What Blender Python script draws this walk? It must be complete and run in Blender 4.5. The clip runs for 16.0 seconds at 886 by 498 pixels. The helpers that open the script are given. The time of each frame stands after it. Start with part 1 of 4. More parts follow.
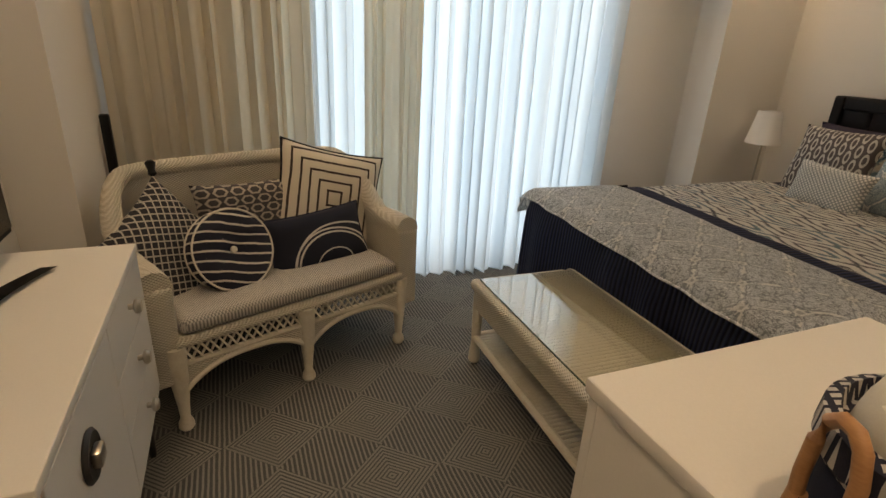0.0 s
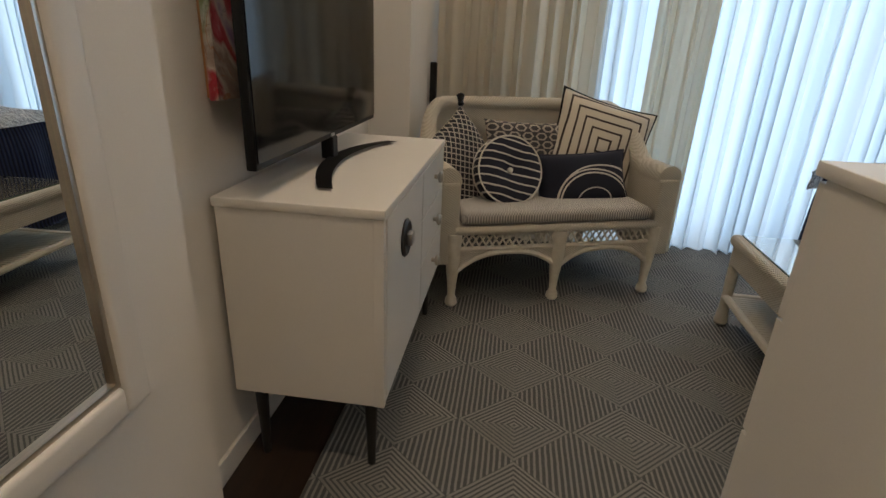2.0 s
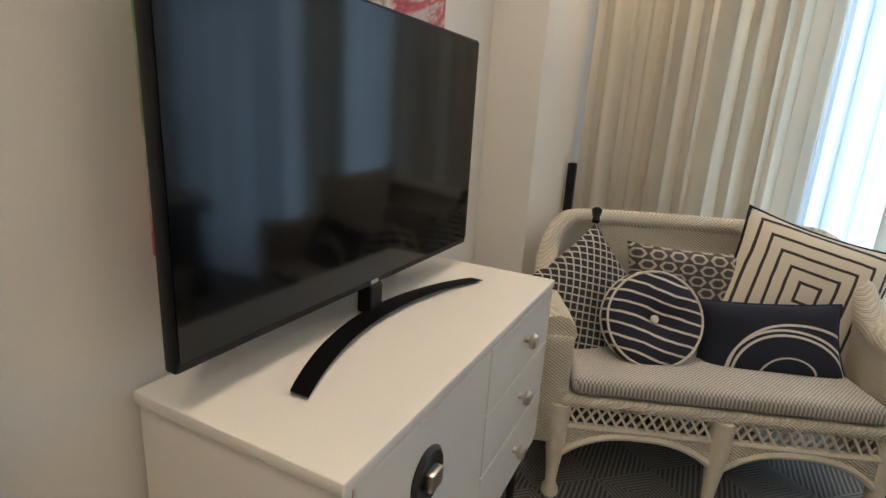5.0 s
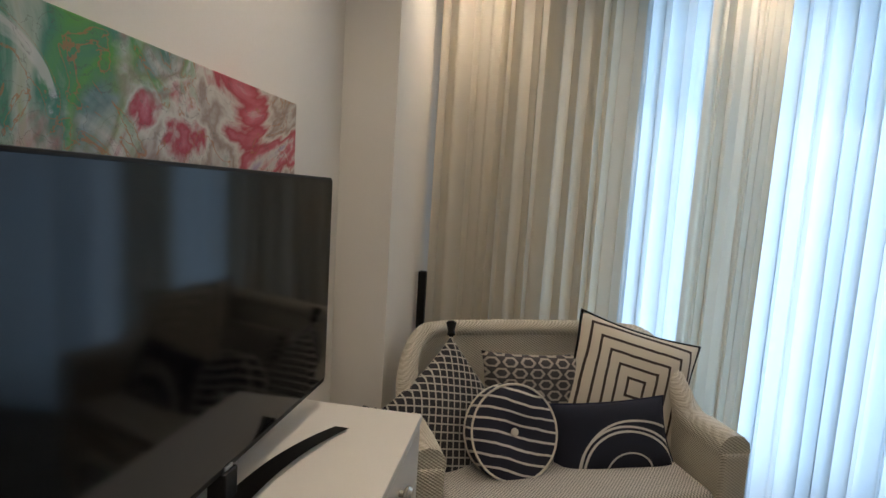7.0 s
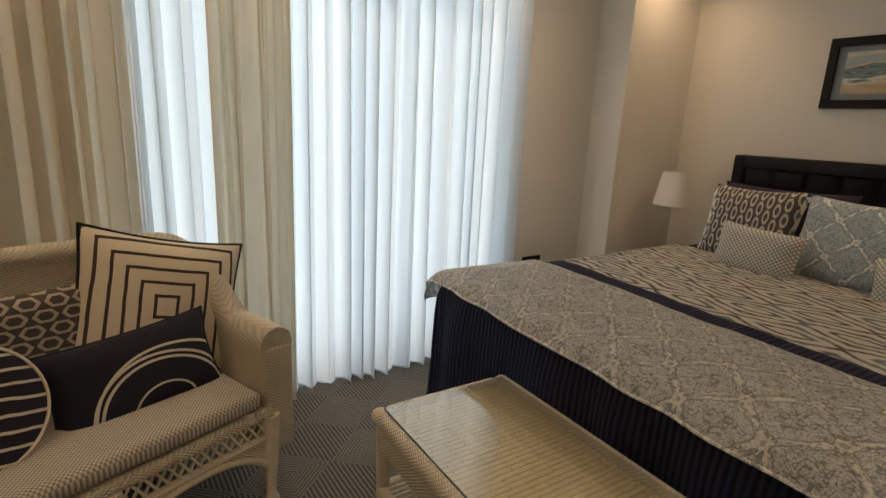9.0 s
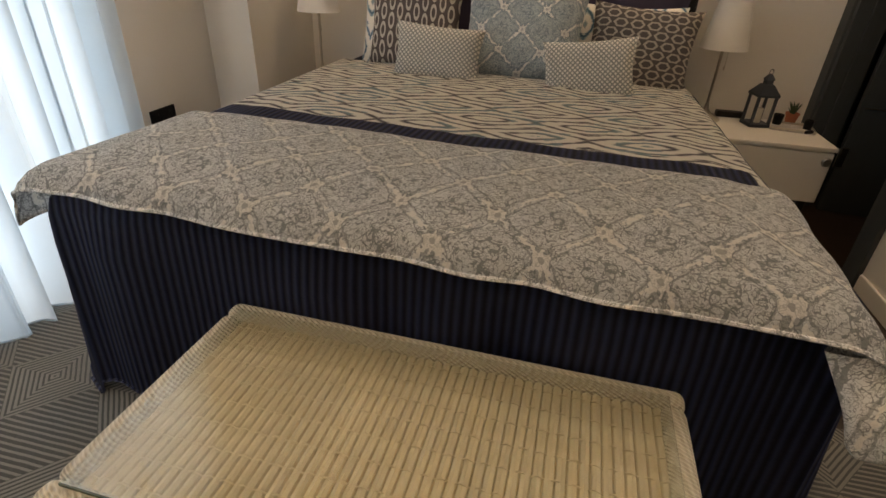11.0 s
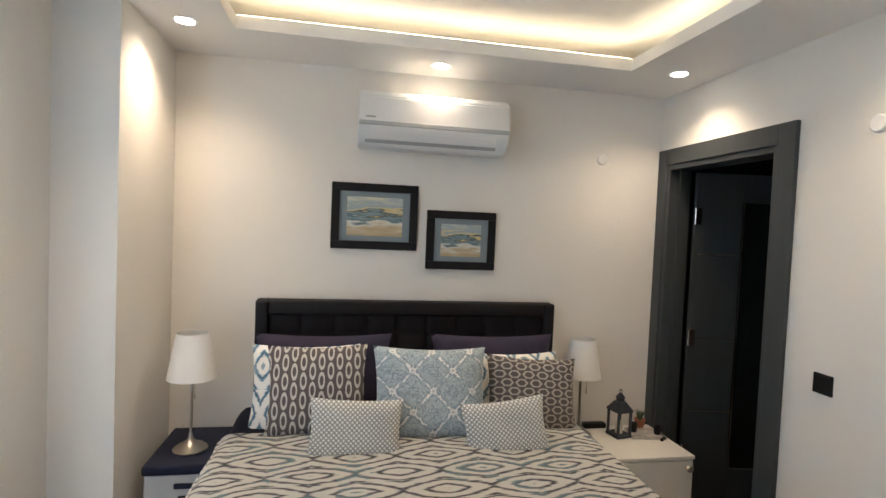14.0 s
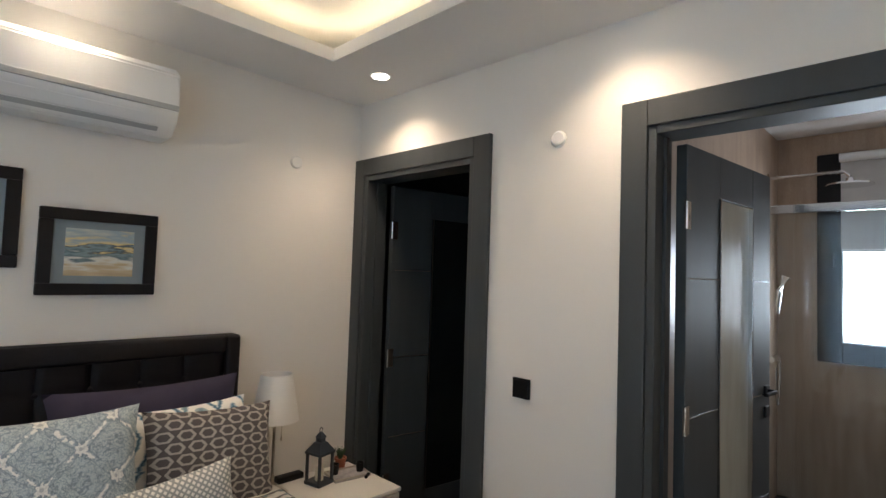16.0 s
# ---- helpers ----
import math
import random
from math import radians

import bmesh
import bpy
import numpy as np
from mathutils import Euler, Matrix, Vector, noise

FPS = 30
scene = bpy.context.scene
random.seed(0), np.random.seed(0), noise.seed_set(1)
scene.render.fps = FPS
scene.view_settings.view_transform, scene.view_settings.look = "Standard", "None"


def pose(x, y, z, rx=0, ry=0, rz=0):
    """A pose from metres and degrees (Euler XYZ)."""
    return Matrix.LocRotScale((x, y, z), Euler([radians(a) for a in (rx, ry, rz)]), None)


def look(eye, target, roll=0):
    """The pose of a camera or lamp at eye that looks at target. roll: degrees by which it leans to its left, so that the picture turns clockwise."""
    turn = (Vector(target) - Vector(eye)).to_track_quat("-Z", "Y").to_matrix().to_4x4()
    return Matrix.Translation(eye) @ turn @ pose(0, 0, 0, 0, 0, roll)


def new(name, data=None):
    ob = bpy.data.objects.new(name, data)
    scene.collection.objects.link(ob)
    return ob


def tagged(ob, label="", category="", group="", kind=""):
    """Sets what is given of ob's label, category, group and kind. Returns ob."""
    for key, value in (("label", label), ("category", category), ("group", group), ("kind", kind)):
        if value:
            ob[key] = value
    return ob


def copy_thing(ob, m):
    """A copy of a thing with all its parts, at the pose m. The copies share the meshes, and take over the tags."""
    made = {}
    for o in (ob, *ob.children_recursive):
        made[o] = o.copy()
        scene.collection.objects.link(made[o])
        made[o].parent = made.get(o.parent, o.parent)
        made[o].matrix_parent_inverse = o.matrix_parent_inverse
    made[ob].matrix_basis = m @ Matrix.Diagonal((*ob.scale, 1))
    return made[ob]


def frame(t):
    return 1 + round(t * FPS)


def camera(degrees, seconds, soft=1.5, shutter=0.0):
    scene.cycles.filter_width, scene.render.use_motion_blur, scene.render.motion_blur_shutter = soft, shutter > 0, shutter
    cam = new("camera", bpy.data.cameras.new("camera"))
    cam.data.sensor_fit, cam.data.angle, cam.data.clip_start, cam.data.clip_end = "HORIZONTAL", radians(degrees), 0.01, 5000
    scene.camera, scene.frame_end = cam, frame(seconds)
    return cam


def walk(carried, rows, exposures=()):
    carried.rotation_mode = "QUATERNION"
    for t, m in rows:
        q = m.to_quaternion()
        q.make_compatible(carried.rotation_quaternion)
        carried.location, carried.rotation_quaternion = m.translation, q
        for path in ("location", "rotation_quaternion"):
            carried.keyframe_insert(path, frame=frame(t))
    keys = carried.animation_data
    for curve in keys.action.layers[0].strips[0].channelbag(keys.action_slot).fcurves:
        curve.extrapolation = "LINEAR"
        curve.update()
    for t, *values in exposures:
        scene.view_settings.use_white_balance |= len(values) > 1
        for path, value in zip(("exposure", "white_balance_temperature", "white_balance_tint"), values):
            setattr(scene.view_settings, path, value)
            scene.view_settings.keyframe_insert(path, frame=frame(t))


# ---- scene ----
cam = camera(81.2, 16.0)
PATH = [
    (0, (2.881, 0.319, 1.341), (1.163, 1.04, 0.613), 3.1),
    (0.5, (2.941, 0.251, 1.271), (1.166, 0.846, 0.567), 2.9),
    (1, (3.113, 0.271, 1.233), (1.272, 0.618, 0.535), 2.7),
    (1.5, (3.183, 0.293, 1.184), (1.31, 0.355, 0.485), 2.8),
    (2, (3.228, 0.28, 1.086), (1.378, 0.057, 0.359), 2.6),
    (2.5, (3.207, 0.267, 1.039), (1.401, -0.128, 0.277), 2.3),
    (3, (3.127, 0.298, 1.079), (1.343, -0.158, 0.298), 2.4),
    (3.2, (3.058, 0.316, 1.107), (1.276, -0.155, 0.332), 2.4),
    (5.3, (2.596, 0.35, 1.237), (0.876, -0.564, 0.784), 3.7),
    (5.5, (2.589, 0.34, 1.275), (0.863, -0.592, 0.883), 3.8),
    (6, (2.596, 0.312, 1.352), (0.837, -0.596, 1.069), 3.7),
    (6.5, (2.6, 0.288, 1.378), (0.74, -0.409, 1.142), 3.6),
    (7, (2.575, 0.262, 1.365), (0.61, -0.036, 1.148), 3.6),
    (7.5, (2.554, 0.253, 1.337), (0.57, 0.361, 1.111), 3.6),
    (8, (2.537, 0.286, 1.314), (0.609, 0.733, 1.026), 3.6),
    (8.5, (2.457, 0.436, 1.31), (0.638, 1.164, 0.911), 3.0),
    (9, (2.346, 0.583, 1.273), (0.738, 1.676, 0.806), 2.8),
    (9.5, (2.204, 0.668, 1.221), (0.929, 2.084, 0.612), 2.4),
    (10, (2.101, 0.668, 1.147), (1.171, 2.235, 0.323), 2.1),
    (10.2, (2.045, 0.718, 1.113), (1.234, 2.308, 0.211), 2.1),
    (12.3, (1.233, 1.015, 1.233), (1.384, 2.738, 0.228), 2.2),
    (12.5, (1.202, 1.04, 1.282), (1.384, 2.812, 0.373), 2.2),
    (13, (1.135, 1.07, 1.413), (1.379, 2.97, 0.838), 2.4),
    (13.5, (1.104, 1.082, 1.529), (1.383, 3.044, 1.255), 2.4),
    (14, (1.088, 1.079, 1.59), (1.46, 3.043, 1.513), 2.4),
    (14.5, (1.148, 1.065, 1.612), (1.728, 2.978, 1.652), 2.4),
    (15, (1.195, 1.068, 1.621), (2.076, 2.862, 1.7), 2.2),
    (15.5, (1.23, 1.231, 1.552), (2.426, 2.831, 1.643), 2.1),
    (16, (1.212, 1.559, 1.49), (2.645, 2.951, 1.586), 1.9),
]
walk(cam, [(t, look(eye, target, roll)) for t, eye, target, roll in PATH],
     [(0, -0.06, 8000, 16), (0.5, -0.20, 7700, 15), (1.0, -0.34, 7300, 14), (1.5, -0.16, 7000, 14), (2.0, -0.04, 6400, 13), (2.5, -0.02, 6350, 14), (3.0, 0.2, 6250, 13), (5.5, 0.7, 6000, 11), (6.5, 0.72, 5900, 12),
      (7.0, 0.12, 6000, 12), (7.5, -0.15, 6900, 15), (8.0, -0.28, 8200, 18), (8.5, -0.26, 8100, 17), (9.0, -0.22, 8500, 18), (9.5, -0.10, 8600, 19), (10.2, -0.18, 8500, 19), (12.3, 1.05, 7300, 16),
      (12.5, 1.1, 7300, 16), (13.0, 1.08, 8400, 18), (13.5, 0.98, 6700, 14), (14.0, 0.9, 6350, 13), (14.5, 0.66, 6800, 15), (15.0, 0.58, 7200, 16), (15.5, 0.6, 7400, 17), (16.0, 0.62, 6350, 14)])

# ---- light ----
world = bpy.data.worlds.new("sky")
scene.world = world
world.use_nodes = True
wn = world.node_tree.nodes
sky = wn.new("ShaderNodeTexSky")
sky.sky_type, sky.sun_disc, sky.sun_elevation, sky.sun_rotation = "NISHITA", False, radians(48), radians(150)
world.node_tree.links.new(sky.outputs[0], wn["Background"].inputs[0])
wn["Background"].inputs[1].default_value = 0.12


def lamp(name, kind, m, watts, color, **size):
    data = bpy.data.lights.new(name, kind)
    data.energy, data.color = watts, color
    if kind == "AREA":
        data.shape, data.size, data.size_y = "RECTANGLE", size["w"], size["h"]
    else:
        data.shadow_soft_size = size["r"]
    if kind == "SPOT":
        data.spot_size, data.spot_blend = radians(size["cone"]), 1.0
    ob = new(name, data)
    ob.matrix_world = m
    return ob


SUN = lamp("sun", "SUN", look((-4, 3, 6), (0, 2, 0)), 2.5, (1, 0.95, 0.88), r=0.01)
SUN.data.angle = radians(0.5)
# daylight in the balcony opening and in the bathroom window
lamp("window_daylight", "AREA", look((-0.1, 1.62, 1.2), (1, 1.62, 1.2)), 26, (0.66, 0.84, 1.0), w=1.85, h=2.2)
lamp("bathroom_daylight", "AREA", look((5.58, 1.75, 1.45), (4, 1.75, 1.3)), 12, (0.85, 0.93, 1.0), w=0.6, h=0.6)
DOWNLIGHTS = [(0.37, 3.54), (1.55, 3.80), (2.77, 3.54), (2.77, 2.35), (2.77, 1.15), (0.42, 2.35), (0.42, 1.15), (0.42, 0.05),
              (1.5, -0.1), (2.77, 0.1), (3.7, 0.2)]
for px, py in DOWNLIGHTS:
    lamp("downlight_lamp", "SPOT", look((px, py, 2.435), (px, py + 0.001, 0)), 20, (1.0, 0.79, 0.55), r=0.05, cone=132)


# ---- materials ----
class Ex:
    """A node socket that takes part in arithmetic."""

    def __init__(self, tree, s):
        self.tree, self.s = tree, s

    def op(self, kind, *others):
        n = self.tree.nodes.new("ShaderNodeMath")
        n.operation = kind
        for k, o in enumerate((self, *others)):
            if isinstance(o, Ex):
                self.tree.links.new(o.s, n.inputs[k])
            else:
                n.inputs[k].default_value = o
        return Ex(self.tree, n.outputs[0])

    def __add__(self, o): return self.op("ADD", o)
    def __radd__(self, o): return self.op("ADD", o)
    def __sub__(self, o): return self.op("SUBTRACT", o)
    def __mul__(self, o): return self.op("MULTIPLY", o)
    def __rmul__(self, o): return self.op("MULTIPLY", o)
    def __rsub__(self, o): return self.op("MULTIPLY", -1.0).op("ADD", o)
    def fabs(self): return self.op("ABSOLUTE")
    def frac(self): return self.op("FRACT")
    def floor(self): return self.op("FLOOR")
    def sin(self): return self.op("SINE")
    def sq(self): return self.op("MULTIPLY", self)
    def root(self): return self.op("SQRT")
    def gt(self, o): return self.op("GREATER_THAN", o)
    def lt(self, o): return self.op("LESS_THAN", o)
    def mx(self, o): return self.op("MAXIMUM", o)
    def mn(self, o): return self.op("MINIMUM", o)
    def pingpong(self, o): return self.op("PINGPONG", o)
    def near(self, c, w): return (self - c).fabs().lt(w)


class Mat:
    """A principled material with object coordinates and a few shorthands."""

    def __init__(self, name, color=(0.5, 0.5, 0.5), rough=0.5, metal=0.0):
        self.m = bpy.data.materials.new(name)
        self.m.use_nodes = True
        self.t = self.m.node_tree
        self.b = self.t.nodes["Principled BSDF"]
        self.b.inputs["Base Color"].default_value = (*color, 1)
        self.b.inputs["Roughness"].default_value = rough
        self.b.inputs["Metallic"].default_value = metal
        self.tc = self.t.nodes.new("ShaderNodeTexCoord")
        sep = self.t.nodes.new("ShaderNodeSeparateXYZ")
        self.t.links.new(self.tc.outputs["Object"], sep.inputs[0])
        self.x, self.y, self.z = (Ex(self.t, o) for o in sep.outputs)

    def noise(self, scale, detail=3, stretch=(1, 1, 1), swirl=0.0):
        mp = self.t.nodes.new("ShaderNodeMapping")
        mp.inputs["Scale"].default_value = stretch
        self.t.links.new(self.tc.outputs["Object"], mp.inputs[0])
        n = self.t.nodes.new("ShaderNodeTexNoise")
        n.inputs["Scale"].default_value, n.inputs["Detail"].default_value, n.inputs["Distortion"].default_value = scale, detail, swirl
        self.t.links.new(mp.outputs[0], n.inputs[0])
        return Ex(self.t, n.outputs[0])

    def mix(self, fac, a, b):
        n = self.t.nodes.new("ShaderNodeMix")
        n.data_type = "RGBA"
        for k, v in ((0, fac), (6, a), (7, b)):
            if isinstance(v, Ex):
                self.t.links.new(v.s, n.inputs[k])
            elif k == 0:
                n.inputs[k].default_value = v
            else:
                n.inputs[k].default_value = (*v, 1)
        return Ex(self.t, n.outputs[2])

    def ramp(self, fac, stops, hard=False):
        n = self.t.nodes.new("ShaderNodeValToRGB")
        n.color_ramp.interpolation = "CONSTANT" if hard else "LINEAR"
        while len(n.color_ramp.elements) < len(stops):
            n.color_ramp.elements.new(0.5)
        for e, (p, c) in zip(n.color_ramp.elements, stops):
            e.position, e.color = p, (*c, 1)
        self.t.links.new(fac.s, n.inputs[0])
        return Ex(self.t, n.outputs[0])

    def color(self, e):
        self.t.links.new(e.s, self.b.inputs["Base Color"])
        return self

    def rough(self, e):
        self.t.links.new(e.s, self.b.inputs["Roughness"])
        return self

    def bump(self, h, strength=0.3, dist=0.002):
        n = self.t.nodes.new("ShaderNodeBump")
        n.inputs["Strength"].default_value, n.inputs["Distance"].default_value = strength, dist
        self.t.links.new(h.s, n.inputs["Height"])
        self.t.links.new(n.outputs[0], self.b.inputs["Normal"])
        return self


def varied(name, a, b, rough=0.5, scale=6, grain=180, bump=0.15, metal=0.0, stretch=(1, 1, 1)):
    """Two close colours over a broad stain and a fine grain, with fine relief."""
    m = Mat(name, a, rough, metal)
    f = m.noise(scale, 4, stretch) * 0.6 + m.noise(grain, 2, stretch) * 0.4
    m.color(m.ramp(f, [(0.35, a), (0.65, b)]))
    m.bump(m.noise(grain, 3, stretch), bump, 0.001)
    return m.m


WALL = varied("wall_paint", (0.80, 0.77, 0.72), (0.83, 0.80, 0.755), 0.75, 1.3, 260, 0.12)
CEIL = varied("ceiling_paint", (0.82, 0.81, 0.79), (0.84, 0.83, 0.81), 0.8, 1.1, 240, 0.08)
SKIRT = varied("skirting_paint", (0.74, 0.72, 0.68), (0.78, 0.76, 0.72), 0.45, 4, 150, 0.05)
LACQUER = varied("white_lacquer", (0.76, 0.73, 0.68), (0.80, 0.77, 0.72), 0.38, 2, 300, 0.03)
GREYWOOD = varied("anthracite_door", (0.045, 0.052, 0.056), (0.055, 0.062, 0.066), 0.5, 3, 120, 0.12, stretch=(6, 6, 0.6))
BLACK = varied("black_plastic", (0.006, 0.006, 0.007), (0.010, 0.010, 0.011), 0.42, 8, 300, 0.04)
BLACK.node_tree.nodes["Principled BSDF"].inputs["Specular IOR Level"].default_value = 0.25
IRON = varied("dark_iron", (0.02, 0.018, 0.016), (0.03, 0.027, 0.025), 0.45, 8, 200, 0.1)
BLUEIRON = varied("blue_grey_iron", (0.035, 0.045, 0.06), (0.05, 0.06, 0.075), 0.5, 8, 200, 0.1)
NICKEL = varied("brushed_nickel", (0.55, 0.50, 0.43), (0.62, 0.57, 0.5), 0.28, 6, 300, 0.03, 1.0)
CHROME = varied("chrome", (0.7, 0.7, 0.7), (0.75, 0.75, 0.75), 0.12, 6, 300, 0.01, 1.0)
WHITEPL = varied("white_plastic", (0.78, 0.79, 0.79), (0.81, 0.82, 0.82), 0.32, 3, 300, 0.02)
GREYPL = varied("grey_plastic", (0.40, 0.42, 0.43), (0.44, 0.46, 0.47), 0.35, 3, 300, 0.02)
TANWOOD = varied("tan_wood", (0.36, 0.17, 0.07), (0.48, 0.25, 0.11), 0.45, 9, 90, 0.2, stretch=(1, 1, 4))
NAVY = varied("navy_cloth", (0.006, 0.009, 0.028), (0.010, 0.014, 0.04), 0.85, 12, 500, 0.3)
PLUM = varied("plum_cotton", (0.028, 0.022, 0.05), (0.04, 0.032, 0.065), 0.85, 10, 500, 0.3)
CREAM = varied("cream_cloth", (0.62, 0.58, 0.5), (0.7, 0.66, 0.58), 0.85, 10, 500, 0.3)
GREYCLOTH = varied("pale_grey_cloth", (0.5, 0.5, 0.5), (0.58, 0.58, 0.57), 0.85, 10, 400, 0.3)
LEATHER = varied("dark_leather", (0.006, 0.005, 0.007), (0.010, 0.008, 0.010), 0.55, 9, 350, 0.25)
for m_, share in ((LEATHER, 0.28), (GREYWOOD, 0.35)):
    m_.node_tree.nodes["Principled BSDF"].inputs["Specular IOR Level"].default_value = share
SHADE = Mat("lamp_shade", (0.85, 0.83, 0.80), 0.8)
SHADE.bump(SHADE.noise(400, 2), 0.2, 0.001)
SHADE.b.inputs["Transmission Weight"].default_value = 0.0
SHADE = SHADE.m
WOODTILE = varied("wood_look_tile", (0.34, 0.245, 0.18), (0.48, 0.37, 0.28), 0.35, 3.5, 60, 0.08, stretch=(5, 5, 0.7))
TERRA = varied("terracotta", (0.4, 0.13, 0.07), (0.5, 0.18, 0.1), 0.8, 12, 200, 0.3)
LEAFGREEN = varied("plant_green", (0.03, 0.07, 0.025), (0.05, 0.11, 0.04), 0.55, 20, 200, 0.2)
WAX = varied("candle_wax", (0.75, 0.7, 0.6), (0.8, 0.76, 0.66), 0.5, 12, 200, 0.1)


def glow(name, color, strength):
    m = bpy.data.materials.new(name)
    m.use_nodes = True
    b = m.node_tree.nodes["Principled BSDF"]
    b.inputs["Base Color"].default_value = (0.8, 0.8, 0.8, 1)
    b.inputs["Emission Color"].default_value, b.inputs["Emission Strength"].default_value = (*color, 1), strength
    return m


COVE = glow("cove_led", (1.0, 0.80, 0.50), 7.0)
LED = glow("downlight_diffuser", (1.0, 0.90, 0.72), 9.0)
OUTSIDE = glow("daylight_outside", (0.82, 0.92, 1.0), 4.0)


def glass(name, tint, rough=0.02, gloss=0.6):
    """Clear pane: mostly see-through, with a real gloss."""
    m = bpy.data.materials.new(name)
    m.use_nodes = True
    t = m.node_tree
    t.nodes.remove(t.nodes["Principled BSDF"])
    tr, gl, mx, fr = (t.nodes.new(k) for k in ("ShaderNodeBsdfTransparent", "ShaderNodeBsdfGlossy", "ShaderNodeMixShader", "ShaderNodeLayerWeight"))
    tr.inputs[0].default_value = (*tint, 1)
    gl.inputs["Roughness"].default_value = rough
    fr.inputs["Blend"].default_value = 0.5
    pw, ml = t.nodes.new("ShaderNodeMath"), t.nodes.new("ShaderNodeMath")
    pw.operation, pw.inputs[1].default_value = "POWER", 3.2
    ml.operation, ml.inputs[1].default_value, ml.inputs[2].default_value = "MULTIPLY_ADD", gloss, 0.045
    t.links.new(fr.outputs["Facing"], pw.inputs[0])
    t.links.new(pw.outputs[0], ml.inputs[0])
    t.links.new(ml.outputs[0], mx.inputs[0])
    t.links.new(tr.outputs[0], mx.inputs[1])
    t.links.new(gl.outputs[0], mx.inputs[2])
    t.links.new(mx.outputs[0], t.nodes["Material Output"].inputs[0])
    return m


PANE = glass("window_glass", (0.93, 0.97, 0.98))
TABLEGLASS = glass("table_glass", (0.95, 0.965, 0.94), gloss=1.5)
GLASSEDGE = Mat("glass_edge", (0.10, 0.13, 0.10), 0.15).m
FROST = Mat("frosted_glass", (0.45, 0.44, 0.38), 0.25)
FROST.color(FROST.ramp(FROST.noise(6, 3, (3, 3, 0.6)), [(0.3, (0.42, 0.41, 0.34)), (0.7, (0.48, 0.47, 0.40))]))
FROST = FROST.m
MIRROR = Mat("mirror_silver", (0.9, 0.92, 0.92), 0.01, 1.0).m
SCREEN = Mat("tv_screen", (0.003, 0.003, 0.0035), 0.09).m
SCREEN.node_tree.nodes["Principled BSDF"].inputs["Specular IOR Level"].default_value = 0.36


def fabric_sheet(name, color, through_share, clear_share, tint):
    """Curtain cloth: scatters light to both sides, with some open weave."""
    m = bpy.data.materials.new(name)
    m.use_nodes = True
    t = m.node_tree
    t.nodes.remove(t.nodes["Principled BSDF"])
    df, tl, tr, m1, m2 = (t.nodes.new(k) for k in ("ShaderNodeBsdfDiffuse", "ShaderNodeBsdfTranslucent", "ShaderNodeBsdfTransparent",
                                                  "ShaderNodeMixShader", "ShaderNodeMixShader"))
    tc, mp, nz, rp = (t.nodes.new(k) for k in ("ShaderNodeTexCoord", "ShaderNodeMapping", "ShaderNodeTexNoise", "ShaderNodeMixRGB"))
    mp.inputs["Scale"].default_value = (40, 40, 600)
    nz.inputs["Scale"].default_value = 1.0
    t.links.new(tc.outputs["Object"], mp.inputs[0])
    t.links.new(mp.outputs[0], nz.inputs[0])
    t.links.new(nz.outputs[0], rp.inputs[0])
    rp.inputs[1].default_value = (*[c * 0.93 for c in color], 1)
    rp.inputs[2].default_value = (*color, 1)
    t.links.new(rp.outputs[0], df.inputs[0])
    tl.inputs[0].default_value = (*tint, 1)
    m1.inputs[0].default_value, m2.inputs[0].default_value = through_share, clear_share
    t.links.new(df.outputs[0], m1.inputs[1])
    t.links.new(tl.outputs[0], m1.inputs[2])
    t.links.new(m1.outputs[0], m2.inputs[1])
    t.links.new(tr.outputs[0], m2.inputs[2])
    t.links.new(m2.outputs[0], t.nodes["Material Output"].inputs[0])
    return m


SHEER = fabric_sheet("sheer_voile", (0.84, 0.88, 0.9), 0.5, 0.03, (0.76, 0.87, 0.95))
DRAPE = fabric_sheet("beige_drape", (0.88, 0.83, 0.74), 0.42, 0.03, (0.82, 0.74, 0.58))

# wooden floor: long dark boards
FLOOR = Mat("dark_floor", (0.05, 0.03, 0.02), 0.35)
f = FLOOR.noise(5, 5, (0.6, 8, 1)) * 0.7 + FLOOR.noise(70, 3, (0.4, 6, 1)) * 0.3
FLOOR.color(FLOOR.ramp(f, [(0.3, (0.016, 0.010, 0.007)), (0.7, (0.040, 0.023, 0.015))])).bump(f, 0.1, 0.001)
FLOOR = FLOOR.m

# rug: diamonds filled by turns with nested diamonds and with straight ribs
RUG = Mat("rug_weave", (0.2, 0.2, 0.2), 0.95)
p, q = RUG.x * 3.3 + RUG.y * 2.9, RUG.x * 3.3 - RUG.y * 2.9
par = ((p.floor() + q.floor()) * 0.5).frac().gt(0.25)
u, v = p.frac(), q.frac()
nest = (u - 0.5).fabs().mx((v - 0.5).fabs()) * 18.0
ribs = RUG.y * 62.0
lines = (nest * par + ribs * (par * -1.0 + 1.0) + RUG.noise(18, 2) * 0.25).frac()
dark, pale = (0.050, 0.051, 0.050), (0.225, 0.218, 0.195)
RUG.color(RUG.mix(RUG.noise(150, 5) * 0.60, RUG.mix(lines.gt(0.58 - par * 0.16), dark, pale), (0.12, 0.12, 0.115)))
RUG.bump(lines.pingpong(0.5) + RUG.noise(400, 2) * 0.3, 0.5, 0.004)
RUG = RUG.m

